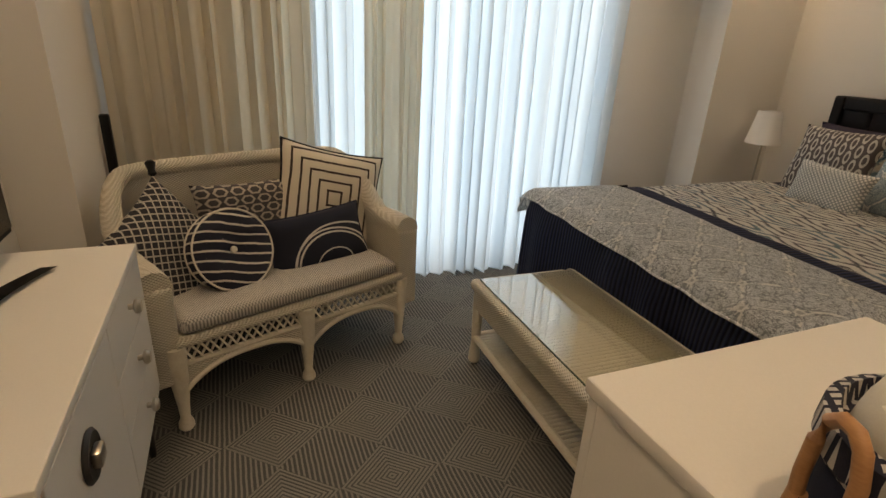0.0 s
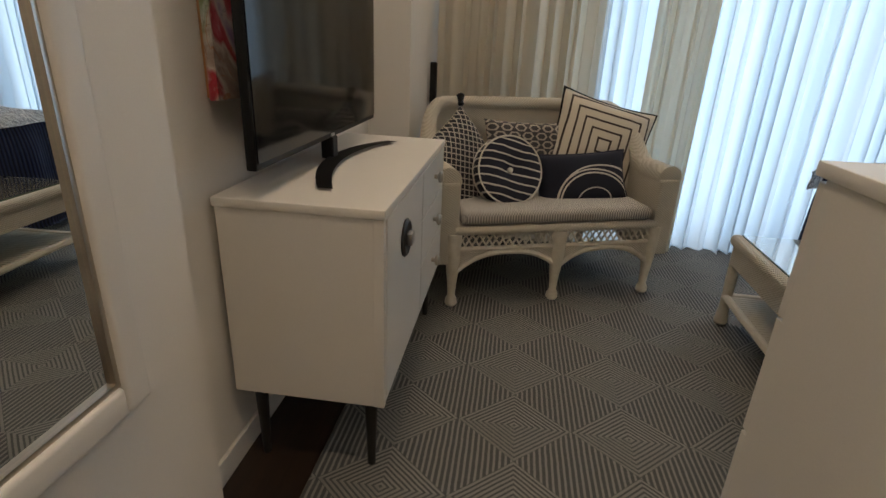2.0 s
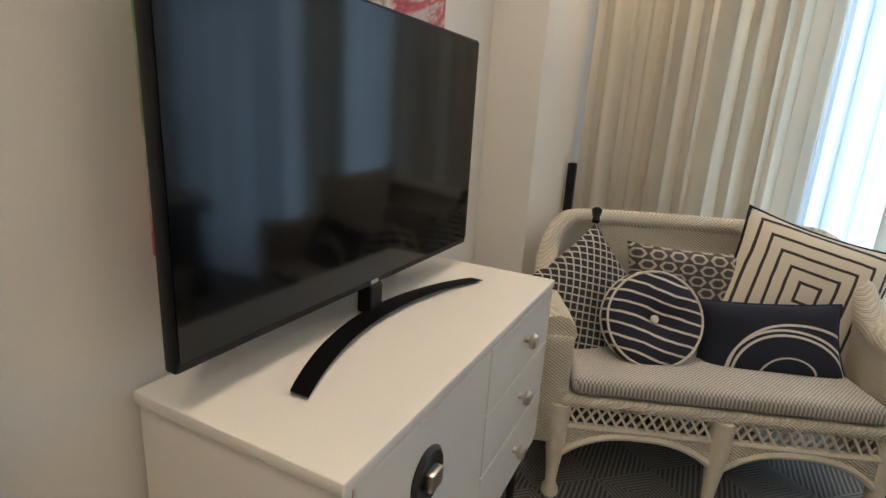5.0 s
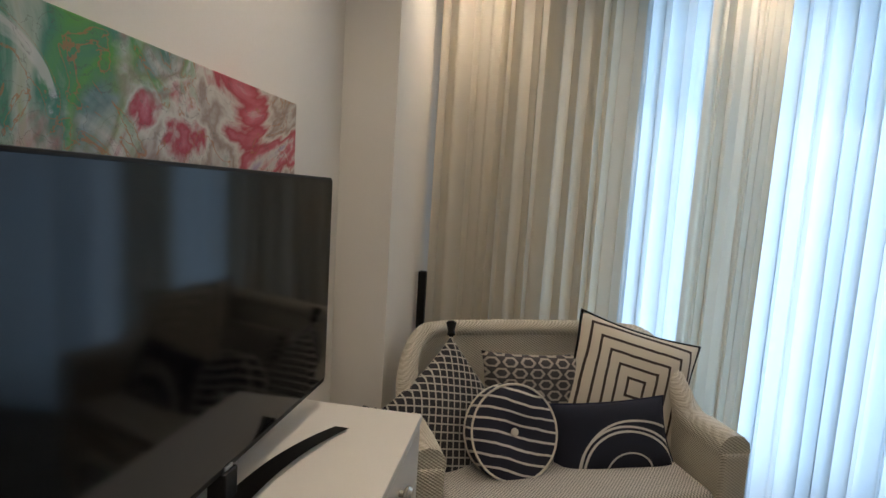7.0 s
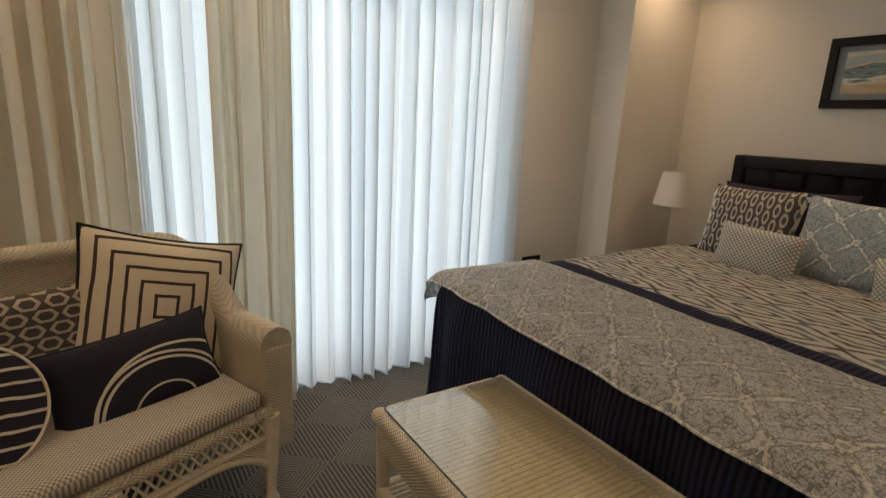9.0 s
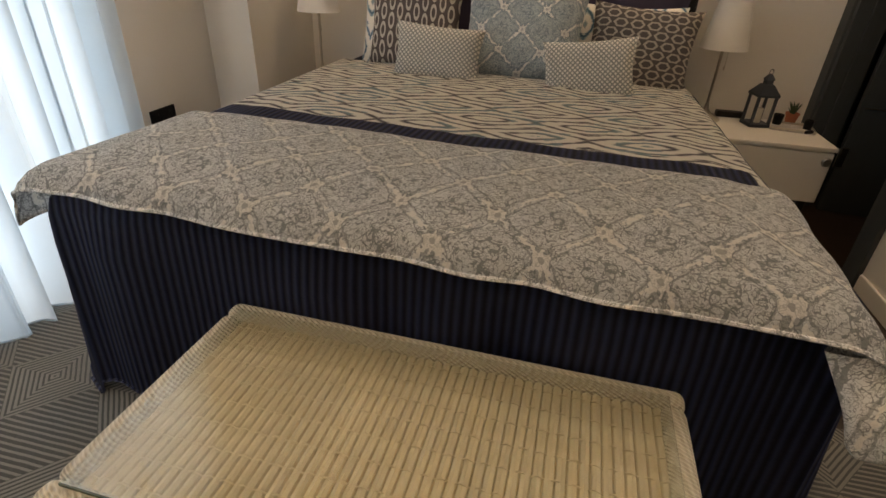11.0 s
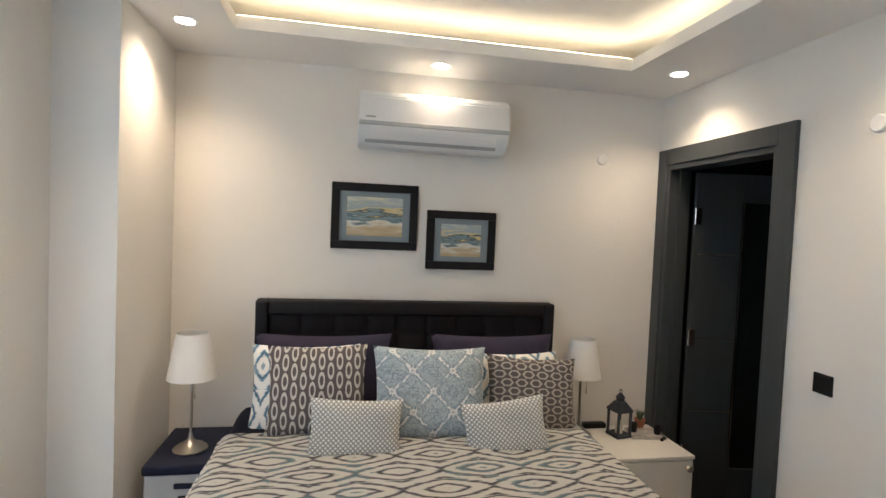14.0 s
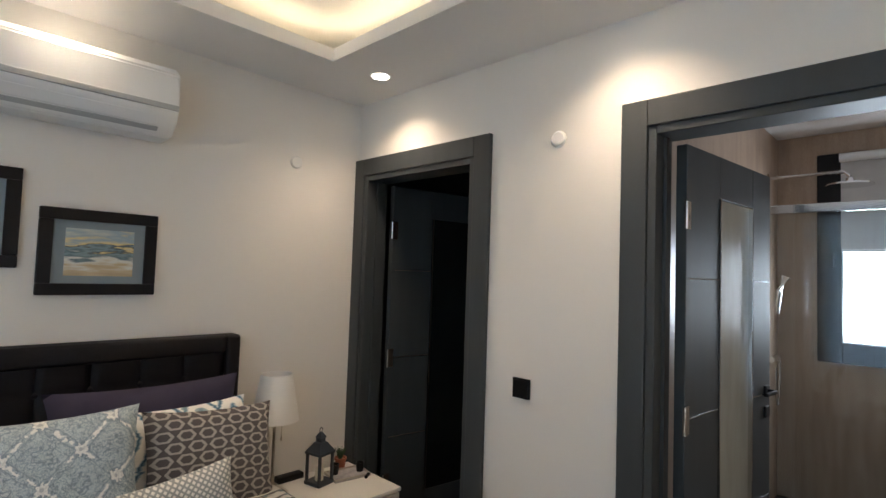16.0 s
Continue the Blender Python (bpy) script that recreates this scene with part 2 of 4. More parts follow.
# wicker: woven cane, with the shade of the weave's hollows put into the colour
WICKER = Mat("white_wicker", (0.66, 0.60, 0.50), 0.55)
w1 = ((WICKER.x + WICKER.y) * 420.0).sin() * ((WICKER.z + WICKER.y * 0.5) * 620.0).sin()
WICKER.color(WICKER.mix(w1 * 0.5 + 0.5, WICKER.mix(WICKER.noise(9, 3), (0.50, 0.44, 0.33), (0.58, 0.52, 0.41)), (0.80, 0.75, 0.65)))
WICKER.bump(w1, 0.8, 0.004)
WICKER = WICKER.m
CANE = varied("painted_cane", (0.66, 0.60, 0.49), (0.74, 0.69, 0.58), 0.5, 30, 120, 0.3)
RATTAN = varied("natural_rattan", (0.60, 0.51, 0.36), (0.71, 0.63, 0.47), 0.5, 25, 160, 0.4)
TWEED = Mat("seat_tweed", (0.4, 0.4, 0.38), 0.9)
ch = ((TWEED.x * 520.0).sin() * (TWEED.y * 520.0).sin()).gt(0.0)
TWEED.color(TWEED.mix(ch, (0.22, 0.21, 0.20), (0.52, 0.49, 0.44))).bump(ch, 0.3, 0.002)
TWEED = TWEED.m

# quilt: pale grey-blue damask with a white lattice of ogees

def damask(name, cell, ground, line, motif):
    """A lattice of pale ragged bands with flowers at the crossings; the fields hold dark outlined scrolls."""
    m = Mat(name, ground, 0.9)
    k = 1 / cell
    wob = (m.noise(7 * k, 2) - 0.5) * 0.16
    p, q = m.x * k, m.y * k
    a, b = (p + q + wob).frac() - 0.5, (p - q + wob * 0.7).frac() - 0.5
    ea, eb = 0.5 - a.fabs(), 0.5 - b.fabs()
    edge = ea.mn(eb)
    node = (ea.sq() + eb.sq()).root()
    mid = (a.sq() + b.sq()).root()
    curl = m.noise(9 * k, 1, swirl=1.6)
    scroll = (curl - 0.5).fabs().lt(0.030)
    fine = (m.noise(19 * k, 1, swirl=1.0) - 0.5).fabs().lt(0.045)
    band = (edge + (m.noise(15 * k, 2) - 0.5) * 0.16).lt(0.026) * m.noise(6 * k, 2).gt(0.47)
    flower = (node + (a * 44.0).sin() * (b * 44.0).sin() * 0.035).lt(0.12)
    ring = (node + (a * 44.0).sin() * (b * 44.0).sin() * 0.035).near(0.145, 0.018)
    rim = edge.near(0.075, 0.013)
    heart = (mid + (a * 31.0).sin() * (b * 31.0).sin() * 0.06).near(0.15, 0.022)
    shade = m.mix(m.noise(5 * k, 2).gt(0.5) * 0.35, ground, tuple(0.80 * g for g in ground))
    c = m.mix(fine * 0.46, shade, motif)
    c = m.mix(scroll.mx(heart) * 0.75, c, motif)
    c = m.mix(rim.mx(ring) * 0.55, c, motif)
    c = m.mix(band.mx(flower) * 0.80, c, line)
    c = m.mix((node.lt(0.045) + fine * flower * 0.5).mn(1.0) * 0.55, c, motif)
    m.color(c).bump(m.noise(240, 3) + m.noise(60, 2) * 0.6, 0.4, 0.003)
    return m.m


QUILT = damask("quilt_damask", 0.205, (0.82, 0.835, 0.84), (0.97, 0.95, 0.91), (0.21, 0.23, 0.24))
CUSHDAMASK = damask("cushion_damask", 0.185, (0.42, 0.49, 0.53), (0.80, 0.79, 0.75), (0.13, 0.18, 0.23))

# ikat: long lozenges with blurred steps
def ikat(name, sx, sy, rings=2.75, dye=((0.20, 0.19, 0.20), (0.06, 0.065, 0.09))):
    m = Mat(name, (0.6, 0.6, 0.6), 0.9)
    p, q = m.x * (1 / sx), m.y * (1 / sy)
    row = q.floor()
    pp = (p + (row * 0.5).frac()).frac() - 0.5
    qq = q.frac() - 0.5
    d = (pp.fabs() * 0.9 + qq.fabs()) * 0.5 + (pp.sq() * 0.9 + qq.sq()).root() * 0.55 + m.noise(55, 3, (0.25, 2, 1)) * 0.16 - 0.08 + m.noise(12, 2) * 0.05
    f = (d * rings + 0.12).frac()
    white, teal, (grey, ink) = (0.84, 0.82, 0.77), (0.20, 0.31, 0.36), dye
    c = m.ramp(f, [(0.0, grey), (0.07, ink), (0.18, grey), (0.32, white), (0.86, white), (1.0, grey)])
    c = m.mix(m.noise(7, 2).gt(0.56) * f.lt(0.42) * 0.75, c, teal)
    m.color(c).bump(m.noise(260, 3), 0.35, 0.003)
    return m.m


IKAT = ikat("ikat_cover", 0.33, 0.14, 3.7)
IKATSHAM = ikat("ikat_sham", 0.13, 0.22, 3.0, ((0.17, 0.30, 0.40), (0.03, 0.08, 0.14)))

# ribbed navy bedspread; groove shade is put into the colour, darker between ribs
RIB = Mat("ribbed_navy", (0.01, 0.014, 0.04), 0.8)
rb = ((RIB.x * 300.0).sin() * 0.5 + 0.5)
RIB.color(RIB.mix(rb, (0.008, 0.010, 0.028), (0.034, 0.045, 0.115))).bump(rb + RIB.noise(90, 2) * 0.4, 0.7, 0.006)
RIB = RIB.m

# patterned cushion cloths (x across, y up the cushion)
def cloth(name, ground, mark, fn, rough=0.9):
    m = Mat(name, ground, rough)
    m.color(m.mix(fn(m), ground, mark)).bump(m.noise(500, 2), 0.35, 0.002)
    return m.m


def oval_chain(m):
    p, q = m.x * 25.0, m.y * 12.0
    a = (p.frac() - 0.5) * 1.0
    b = ((q + (p.floor() * 0.5).frac()).frac() - 0.5) * 1.0
    r = (a.sq() * 1.5 + b.sq()).root()
    return r.near(0.36, 0.10)


def mesh_net(m):
    a, b = ((m.x + m.y) * 27.0).frac() - 0.5, ((m.x - m.y) * 27.0).frac() - 0.5
    return a.fabs().mx(b.fabs()).gt(0.40)


def small_hex(m):
    """Lying hexagons in rows, with a small lozenge between."""
    p, q = m.y * 25.0, m.x * 14.0
    a = p.frac() - 0.5
    b = (q + (p.floor() * 0.5).frac()).frac() - 0.5
    return (a.fabs() * 0.9).mx(a.fabs() * 0.45 + b.fabs() * 0.9).near(0.34, 0.075)


def wavy_stripe(m):
    return ((m.y * 27.0 + (m.x * 22.0).sin() * 0.10 + m.noise(9, 2) * 0.5).frac()).gt(0.80)


def nested_squares(m):
    d = m.x.fabs().mx(m.y.fabs())
    return ((d * 23.0 + m.noise(8, 2) * 0.25).frac()).gt(0.77)


def arcs(m):
    x, y = m.x - 0.045, m.y + 0.125
    r = ((x * 0.85).sq() + (y * 1.05).sq()).root() + (x * 16.0).sin() * 0.004
    return r.near(0.150, 0.004).mx(r.near(0.167, 0.004)).mx((r - x * 0.12).near(0.186, 0.004)).mx(r.near(0.075, 0.003)) * y.gt(0.0)


def pepper(m):
    a, b = ((m.x + m.y) * 50.0).frac() - 0.5, ((m.x - m.y) * 50.0).frac() - 0.5
    return a.fabs().mx(b.fabs()).lt(0.30)


OVALS = cloth("oval_chain_cloth", (0.10, 0.085, 0.085), (0.52, 0.49, 0.45), oval_chain)
NET = cloth("net_cloth", (0.02, 0.02, 0.026), (0.42, 0.39, 0.34), mesh_net)
HEX = cloth("hex_cloth", (0.06, 0.055, 0.06), (0.40, 0.36, 0.31), small_hex)
TAUPE = cloth("taupe_net_cloth", (0.085, 0.075, 0.075), (0.36, 0.33, 0.30), small_hex)
STRIPE = cloth("striped_cloth", (0.014, 0.015, 0.03), (0.62, 0.58, 0.52), wavy_stripe)
SQUARES = cloth("nested_square_cloth", (0.66, 0.60, 0.50), (0.05, 0.035, 0.03), nested_squares)
ARCS = cloth("arc_cloth", (0.007, 0.009, 0.022), (0.6, 0.57, 0.52), arcs)
PEPPER = cloth("pepper_cloth", (0.27, 0.28, 0.28), (0.70, 0.68, 0.63), pepper)
BASKETCLOTH = cloth("basket_cloth", (0.012, 0.014, 0.03), (0.5, 0.48, 0.45), pepper)

# abstract poured painting
PAINT = Mat("poured_paint", (0.5, 0.5, 0.5), 0.3)
flow = PAINT.noise(2.4, 7, swirl=2.2)
vein = PAINT.noise(5.5, 8, swirl=2.6)
lace = PAINT.noise(13, 6, swirl=1.8)
greens = PAINT.ramp(flow, [(0.30, (0.012, 0.03, 0.09)), (0.38, (0.02, 0.15, 0.12)), (0.46, (0.10, 0.32, 0.03)), (0.52, (0.05, 0.22, 0.12)), (0.57, (0.45, 0.50, 0.40)),
                           (0.62, (0.32, 0.36, 0.14)), (0.70, (0.14, 0.33, 0.08))])
pales = PAINT.ramp(flow, [(0.30, (0.03, 0.15, 0.12)), (0.38, (0.60, 0.57, 0.52)), (0.44, (0.34, 0.24, 0.19)), (0.49, (0.66, 0.62, 0.55)), (0.54, (0.42, 0.02, 0.04)),
                          (0.58, (0.55, 0.12, 0.16)), (0.62, (0.62, 0.58, 0.54)), (0.68, (0.30, 0.20, 0.42)), (0.76, (0.04, 0.14, 0.12))])
side = (PAINT.x * 4.5 + PAINT.z * 5.0 + (vein - 0.5) * 3.0 - 1.25).mx(0.0).mn(1.0)
body = PAINT.mix(side, pales, greens)
body = PAINT.mix((vein - 0.55).fabs().lt(0.007) * 0.7, body, (0.42, 0.15, 0.04))
body = PAINT.mix((vein - 0.62).mx(0.0).mn(0.06) * 12.0, body, (0.66, 0.64, 0.60))
body = PAINT.mix((lace - 0.5).fabs().lt(0.006) * 0.4, body, (0.08, 0.07, 0.06))
PAINT.color(body).bump(vein, 0.4, 0.004)
PAINT = PAINT.m


def seascape(name, seed):
    m = Mat(name, (0.5, 0.5, 0.5), 0.3)
    f = m.z * 3.6 + 0.5 + (m.noise(16 + seed, 5, (0.4, 1, 2.2)) - 0.5) * 0.8
    m.color(m.ramp(f, [(0.05, (0.46, 0.34, 0.20)), (0.25, (0.58, 0.47, 0.30)), (0.36, (0.72, 0.72, 0.68)), (0.44, (0.10, 0.16, 0.19)), (0.52, (0.24, 0.34, 0.37)),
                       (0.58, (0.08, 0.10, 0.11)), (0.63, (0.80, 0.64, 0.30)), (0.75, (0.34, 0.44, 0.50)), (0.95, (0.70, 0.68, 0.56))]))
    return m.m


SEA1, SEA2 = seascape("seascape_print", 0), seascape("beach_print", 5)
MAT_BLUE = varied("blue_grey_mount", (0.22, 0.27, 0.30), (0.25, 0.30, 0.33), 0.8, 8, 300, 0.1)


# ---- building helpers ----
def box(bm, x0, x1, y0, y1, z0, z1, bevel=0.0, seg=2):
    r = bmesh.ops.create_cube(bm, size=1, matrix=Matrix.LocRotScale(((x0 + x1) / 2, (y0 + y1) / 2, (z0 + z1) / 2), None, (x1 - x0, y1 - y0, z1 - z0)))
    if bevel:
        es = {e for v in r["verts"] for e in v.link_edges}
        bmesh.ops.bevel(bm, geom=list(es), offset=bevel, segments=seg, affect="EDGES", profile=0.5)
    return bm


def lathe(bm, profile, n=20, m=Matrix()):
    """A turned shape: profile of (radius, height) from the bottom to the top."""
    rings = [[bm.verts.new(m @ Vector((r * math.cos(k * math.tau / n), r * math.sin(k * math.tau / n), z))) for k in range(n)] for r, z in profile]
    for a, b in zip(rings, rings[1:]):
        for k in range(n):
            bm.faces.new((a[k], a[(k + 1) % n], b[(k + 1) % n], b[k]))
    bm.faces.new(rings[0][::-1])
    bm.faces.new(rings[-1])
    return bm


def tube(bm, pts, r, n=8, closed=False):
    """A round rod along points."""
    pts = [Vector(a) for a in pts]
    rings = []
    for i, a in enumerate(pts):
        b0 = pts[i - 1] if (i or closed) else a
        b1 = pts[(i + 1) % len(pts)] if (i + 1 < len(pts) or closed) else a
        d = (b1 - b0).normalized()
        side = d.orthogonal() if abs(d.z) > 0.95 else d.cross(Vector((0, 0, 1)))
        side.normalize()
        up = side.cross(d)
        rr = r(i / max(1, len(pts) - 1)) if callable(r) else r
        rings.append([bm.verts.new(a + (side * math.cos(k * math.tau / n) + up * math.sin(k * math.tau / n)) * rr) for k in range(n)])
    for a, b in zip(rings, rings[1:] + (rings[:1] if closed else [])):
        for k in range(n):
            bm.faces.new((a[k], a[(k + 1) % n], b[(k + 1) % n], b[k]))
    if not closed:
        bm.faces.new(rings[0][::-1])
        bm.faces.new(rings[-1])
    return bm


def grid(bm, nu, nv, fn):
    """A sheet of quads from fn(u, v)."""
    vs = [[bm.verts.new(fn(i / nu, j / nv)) for j in range(nv + 1)] for i in range(nu + 1)]
    for i in range(nu):
        for j in range(nv):
            bm.faces.new((vs[i][j], vs[i + 1][j], vs[i + 1][j + 1], vs[i][j + 1]))
    return vs


def mesh_of(name, bm, material, smooth=True):
    me = bpy.data.meshes.new(name)
    bmesh.ops.recalc_face_normals(bm, faces=bm.faces[:])
    for fc in bm.faces:
        fc.smooth = smooth
    for e in bm.edges:
        if len(e.link_faces) == 2:
            a, b = sorted(f.calc_area() for f in e.link_faces)
            e.smooth = e.calc_face_angle(0) < radians(38) and b < 9 * a + 1e-9
    bm.to_mesh(me)
    bm.free()
    me.materials.append(material)
    return me


def part(name, bm, material, parent, label="", m=None):
    ob = new(name, mesh_of(name, bm, material))
    ob.parent = parent
    if m is not None:
        ob.matrix_basis = m
    return tagged(ob, label)


def thing(name, m, label, category, group="", kind=""):
    ob = new(name)
    ob.empty_display_size = 0.05
    ob.matrix_basis = m
    return tagged(ob, label, category, group, kind)


def solo(name, bm, material, m, label, category, group="", kind=""):
    ob = new(name, mesh_of(name, bm, material))
    ob.matrix_basis = m
    return tagged(ob, label, category, group, kind)


def B(*a, **k):
    return box(bmesh.new(), *a, **k)


def structure(name, boxes, material, label="", category=""):
    bm = bmesh.new()
    for b in boxes:
        box(bm, *b)
    return solo(name, bm, material, Matrix(), label, category, kind="structure")


# ---- the room ----
H = 2.45
TOP = 2.75
structure("floor", [(-0.04, 5.72, -0.41, 4.12, -0.12, 0)], FLOOR, "dark brown wooden floor", "floor")
structure("wall_north", [(-0.3, 3.0, 4.0, 4.12, 0, TOP)], WALL, "cream painted wall behind the bed", "wall")
structure("wall_west", [(-0.2, -0.04, -0.51, 0.68, 0, TOP), (-0.2, -0.04, 2.56, 4.0, 0, TOP), (-0.2, -0.04, 0.68, 2.56, 2.32, TOP)], WALL,
          "cream painted wall with the balcony opening", "wall")
structure("column_northwest", [(-0.04, 0.2, 3.33, 4.0, 0, TOP)], WALL, "cream painted corner column", "column")
structure("column_southwest", [(-0.04, 0.82, -0.39, -0.195, 0, TOP)], WALL, "cream painted corner column", "column")
structure("wall_south", [(-0.04, 2.43, -0.51, -0.39, 0, TOP), (2.43, 4.42, -0.51, -0.28, 0, TOP)], WALL, "cream painted wall behind the television", "wall")
# east wall with two door openings
D1, D2 = (3.10, 3.92), (1.42, 2.30)
DH = 2.03
structure("wall_east", [(3.0, 3.12, 0.68, D2[0], 0, TOP), (3.0, 3.12, D2[1], D1[0], 0, TOP), (3.0, 3.12, D1[1], 4.12, 0, TOP),
                        (3.0, 3.12, D2[0], D2[1], DH, TOP), (3.0, 3.12, D1[0], D1[1], DH, TOP)], WALL, "white painted wall with two doorways", "wall")
structure("wall_corridor", [(3.12, 4.42, 0.68, 0.8, 0, TOP), (4.3, 4.42, -0.28, 0.68, 0, TOP)], WALL, "cream painted corridor wall", "wall")
# dropped ceiling round a raised tray
TX0, TX1, TY0, TY1 = 0.57, 2.517, 0.35, 3.570
structure("ceiling", [(-0.04, TX0, -0.39, 4.0, H, H + 0.06), (TX1, 3.0, -0.39, 4.0, H, H + 0.06), (TX0, TX1, TY1, 4.0, H, H + 0.06),
                      (TX0, TX1, -0.39, TY0, H, H + 0.06), (3.0, 4.3, -0.28, 0.68, H, H + 0.06)], CEIL, "white dropped ceiling round a raised tray", "ceiling")
structure("ceiling_tray", [(-0.04, 3.0, -0.39, 4.0, 2.62, 2.7)], CEIL, "white raised ceiling of the tray", "ceiling")
# hidden led strips on top of the dropped ceiling
cove = thing("cove_light", Matrix(), "warm led strip hidden in the ceiling tray", "led strip")
for bx in ((TX0 - 0.05, TX0 - 0.035, TY0, TY1), (TX1 + 0.035, TX1 + 0.05, TY0, TY1), (TX0, TX1, TY1 + 0.035, TY1 + 0.05), (TX0, TX1, TY0 - 0.05, TY0 - 0.035)):
    part("led_strip", B(bx[0], bx[1], bx[2], bx[3], H + 0.063, H + 0.075), COVE, cove)


def skirting(name, runs):
    bm = bmesh.new()
    for r in runs:
        box(bm, *r, 0, 0.075, bevel=0.004)
    return solo(name, bm, SKIRT, Matrix(), "white skirting board", "baseboard", kind="structure")


T = 0.014
skirting("baseboard_north", [(0.2 + T, 3.0, 4.0 - T, 3.998)])
skirting("baseboard_south", [(0.82 + T, 2.43, -0.388, -0.39 + T), (2.43, 4.3, -0.278, -0.28 + T)])
skirting("baseboard_west", [(-0.038, -0.04 + T, 2.57, 3.33)])
skirting("baseboard_column", [(-0.04 + T, 0.2 + T, 3.33 - T, 3.328), (0.202, 0.2 + T, 3.33, 4.0 - T)])
skirting("baseboard_column_south", [(0.822, 0.82 + T, -0.39 + T, -0.195), (0.36, 0.82 + T, -0.193, -0.195 + T)])
skirting("baseboard_east", [(3.0 - T, 2.998, 0.68, 1.32), (3.0 - T, 2.998, 2.40, 3.0)])


# ---- doors and windows ----
def door_frame(name, y0, y1, label):
    d = thing(name, pose(3.0, 0, 0), label, "door", kind="structure")
    W = 0.095
    for a, b in ((y0 - W, y0), (y1, y1 + W)):
        part("casing", B(-0.022, 0.0, a, b, 0, DH + W, bevel=0.004), GREYWOOD, d)
    part("casing_head", B(-0.022, 0.0, y0, y1, DH, DH + W, bevel=0.004), GREYWOOD, d)
    for a, b in ((y0, y0 + 0.03), (y1 - 0.03, y1)):
        part("jamb", B(-0.012, 0.13, a, b, 0, DH, bevel=0.003), GREYWOOD, d)
    part("jamb_head", B(-0.012, 0.13, y0 + 0.03, y1 - 0.03, DH - 0.03, DH, bevel=0.003), GREYWOOD, d)
    for a in (y0 + 0.03, y1 - 0.042):
        part("stop", B(0.05, 0.085, a, a + 0.012, 0, DH - 0.03), GREYWOOD, d)
    return d


door_frame("door_1", *D1, "anthracite wooden door frame beside the nightstand")
door_frame("door_2", *D2, "anthracite wooden door frame of the bathroom")


def door_leaf(m, label, pane_mat):
    """Leaf from the hinge along x, thickness along y."""
    d = thing("door_leaf", m, label, "door")
    w, h, t = 0.83, 1.99, 0.04
    part("stile", B(0, 0.28, -t, 0, 0.008, h, bevel=0.003), GREYWOOD, d)
    part("stile", B(0.62, w, -t, 0, 0.008, h, bevel=0.003), GREYWOOD, d)
    part("rail", B(0.28, 0.62, -t, 0, h - 0.17, h, bevel=0.003), GREYWOOD, d)
    part("rail", B(0.28, 0.62, -t, 0, 0.008, 0.2, bevel=0.003), GREYWOOD, d)
    pane = part("pane", B(0.28, 0.62, -t + 0.012, -0.012, 0.2, h - 0.17), pane_mat, d, "frosted glass pane")
    for x in (0.282, 0.610):
        part("bead", B(x, x + 0.008, -t - 0.004, 0.004, 0.2, h - 0.17), CHROME, pane)
    for z in (0.55, 1.0, 1.5):
        for a, b in ((0.02, 0.275), (0.625, 0.81)):
            part("groove", B(a, b, -t - 0.002, -t + 0.001, z, z + 0.004), CHROME, d)
    part("rosette", B(w - 0.08, w - 0.03, -t - 0.012, -t, 0.99, 1.04, bevel=0.004), BLACK, d)
    lever = part("lever", B(w - 0.17, w - 0.05, -t - 0.05, -t - 0.035, 1.008, 1.024, bevel=0.004), BLACK, d, "black lever handle")
    part("lever_neck", B(w - 0.062, w - 0.048, -t - 0.04, -t - 0.01, 1.008, 1.024, bevel=0.003), BLACK, lever)
    part("lock_plate", B(w - 0.08, w - 0.03, -t - 0.012, -t, 0.90, 0.95, bevel=0.004), BLACK, d)
    for z in (0.25, 0.95, 1.68):
        part("hinge", lathe(bmesh.new(), [(0.008, z), (0.008, z + 0.1)], 10, pose(-0.006, -t - 0.004, 0)), CHROME, d)
        part("hinge_plate", B(0.0, 0.03, -t - 0.003, -t, z, z + 0.1), CHROME, d)
    return d


# near-black pane colour carries the darkness of the unlit room
UNLITPANE = Mat("unlit_door_glass", (0.010, 0.014, 0.014), 0.15).m
door_leaf(pose(3.15, 2.262, 0, 0, 0, -6), "open anthracite bathroom door with a narrow glass pane", FROST)
door_leaf(pose(3.15, 3.882, 0, 0, 0, -9), "open dark door of an unlit room", UNLITPANE)

# unlit room behind the first door; its darkness is put into the wall colour
structure("wall_dressing_room", [(3.12, 4.6, 4.12, 4.24, 0, TOP), (4.6, 4.72, 2.61, 4.24, 0, TOP)], GREYWOOD, "wall of an unlit room, its darkness put in the colour", "wall")
structure("ceiling_dressing_room", [(3.12, 4.6, 2.61, 4.12, 2.5, 2.6)], CEIL, "ceiling of the unlit room", "ceiling")

# bathroom
BX = 5.6
structure("wall_bathroom", [(3.12, BX, 2.43, 2.61, 0, TOP), (3.12, BX, 0.8, 0.92, 0, TOP)], WOODTILE, "wood-look tiled bathroom wall", "wall")
structure("wall_bathroom_window", [(BX, BX + 0.12, 0.92, 1.30, 0, TOP), (BX, BX + 0.12, 2.19, 2.61, 0, TOP), (BX, BX + 0.12, 1.30, 2.19, 0, 0.98),
                                   (BX, BX + 0.12, 1.30, 2.19, 2.40, TOP)], WOODTILE, "wood-look tiled bathroom wall with a window", "wall")
structure("ceiling_bathroom", [(3.12, BX, 0.92, 2.43, 2.55, 2.65)], CEIL, "white bathroom ceiling", "ceiling")
bw = thing("window_2", pose(BX, 0, 0), "dark framed bathroom window with a half-drawn blind", "window", kind="structure")
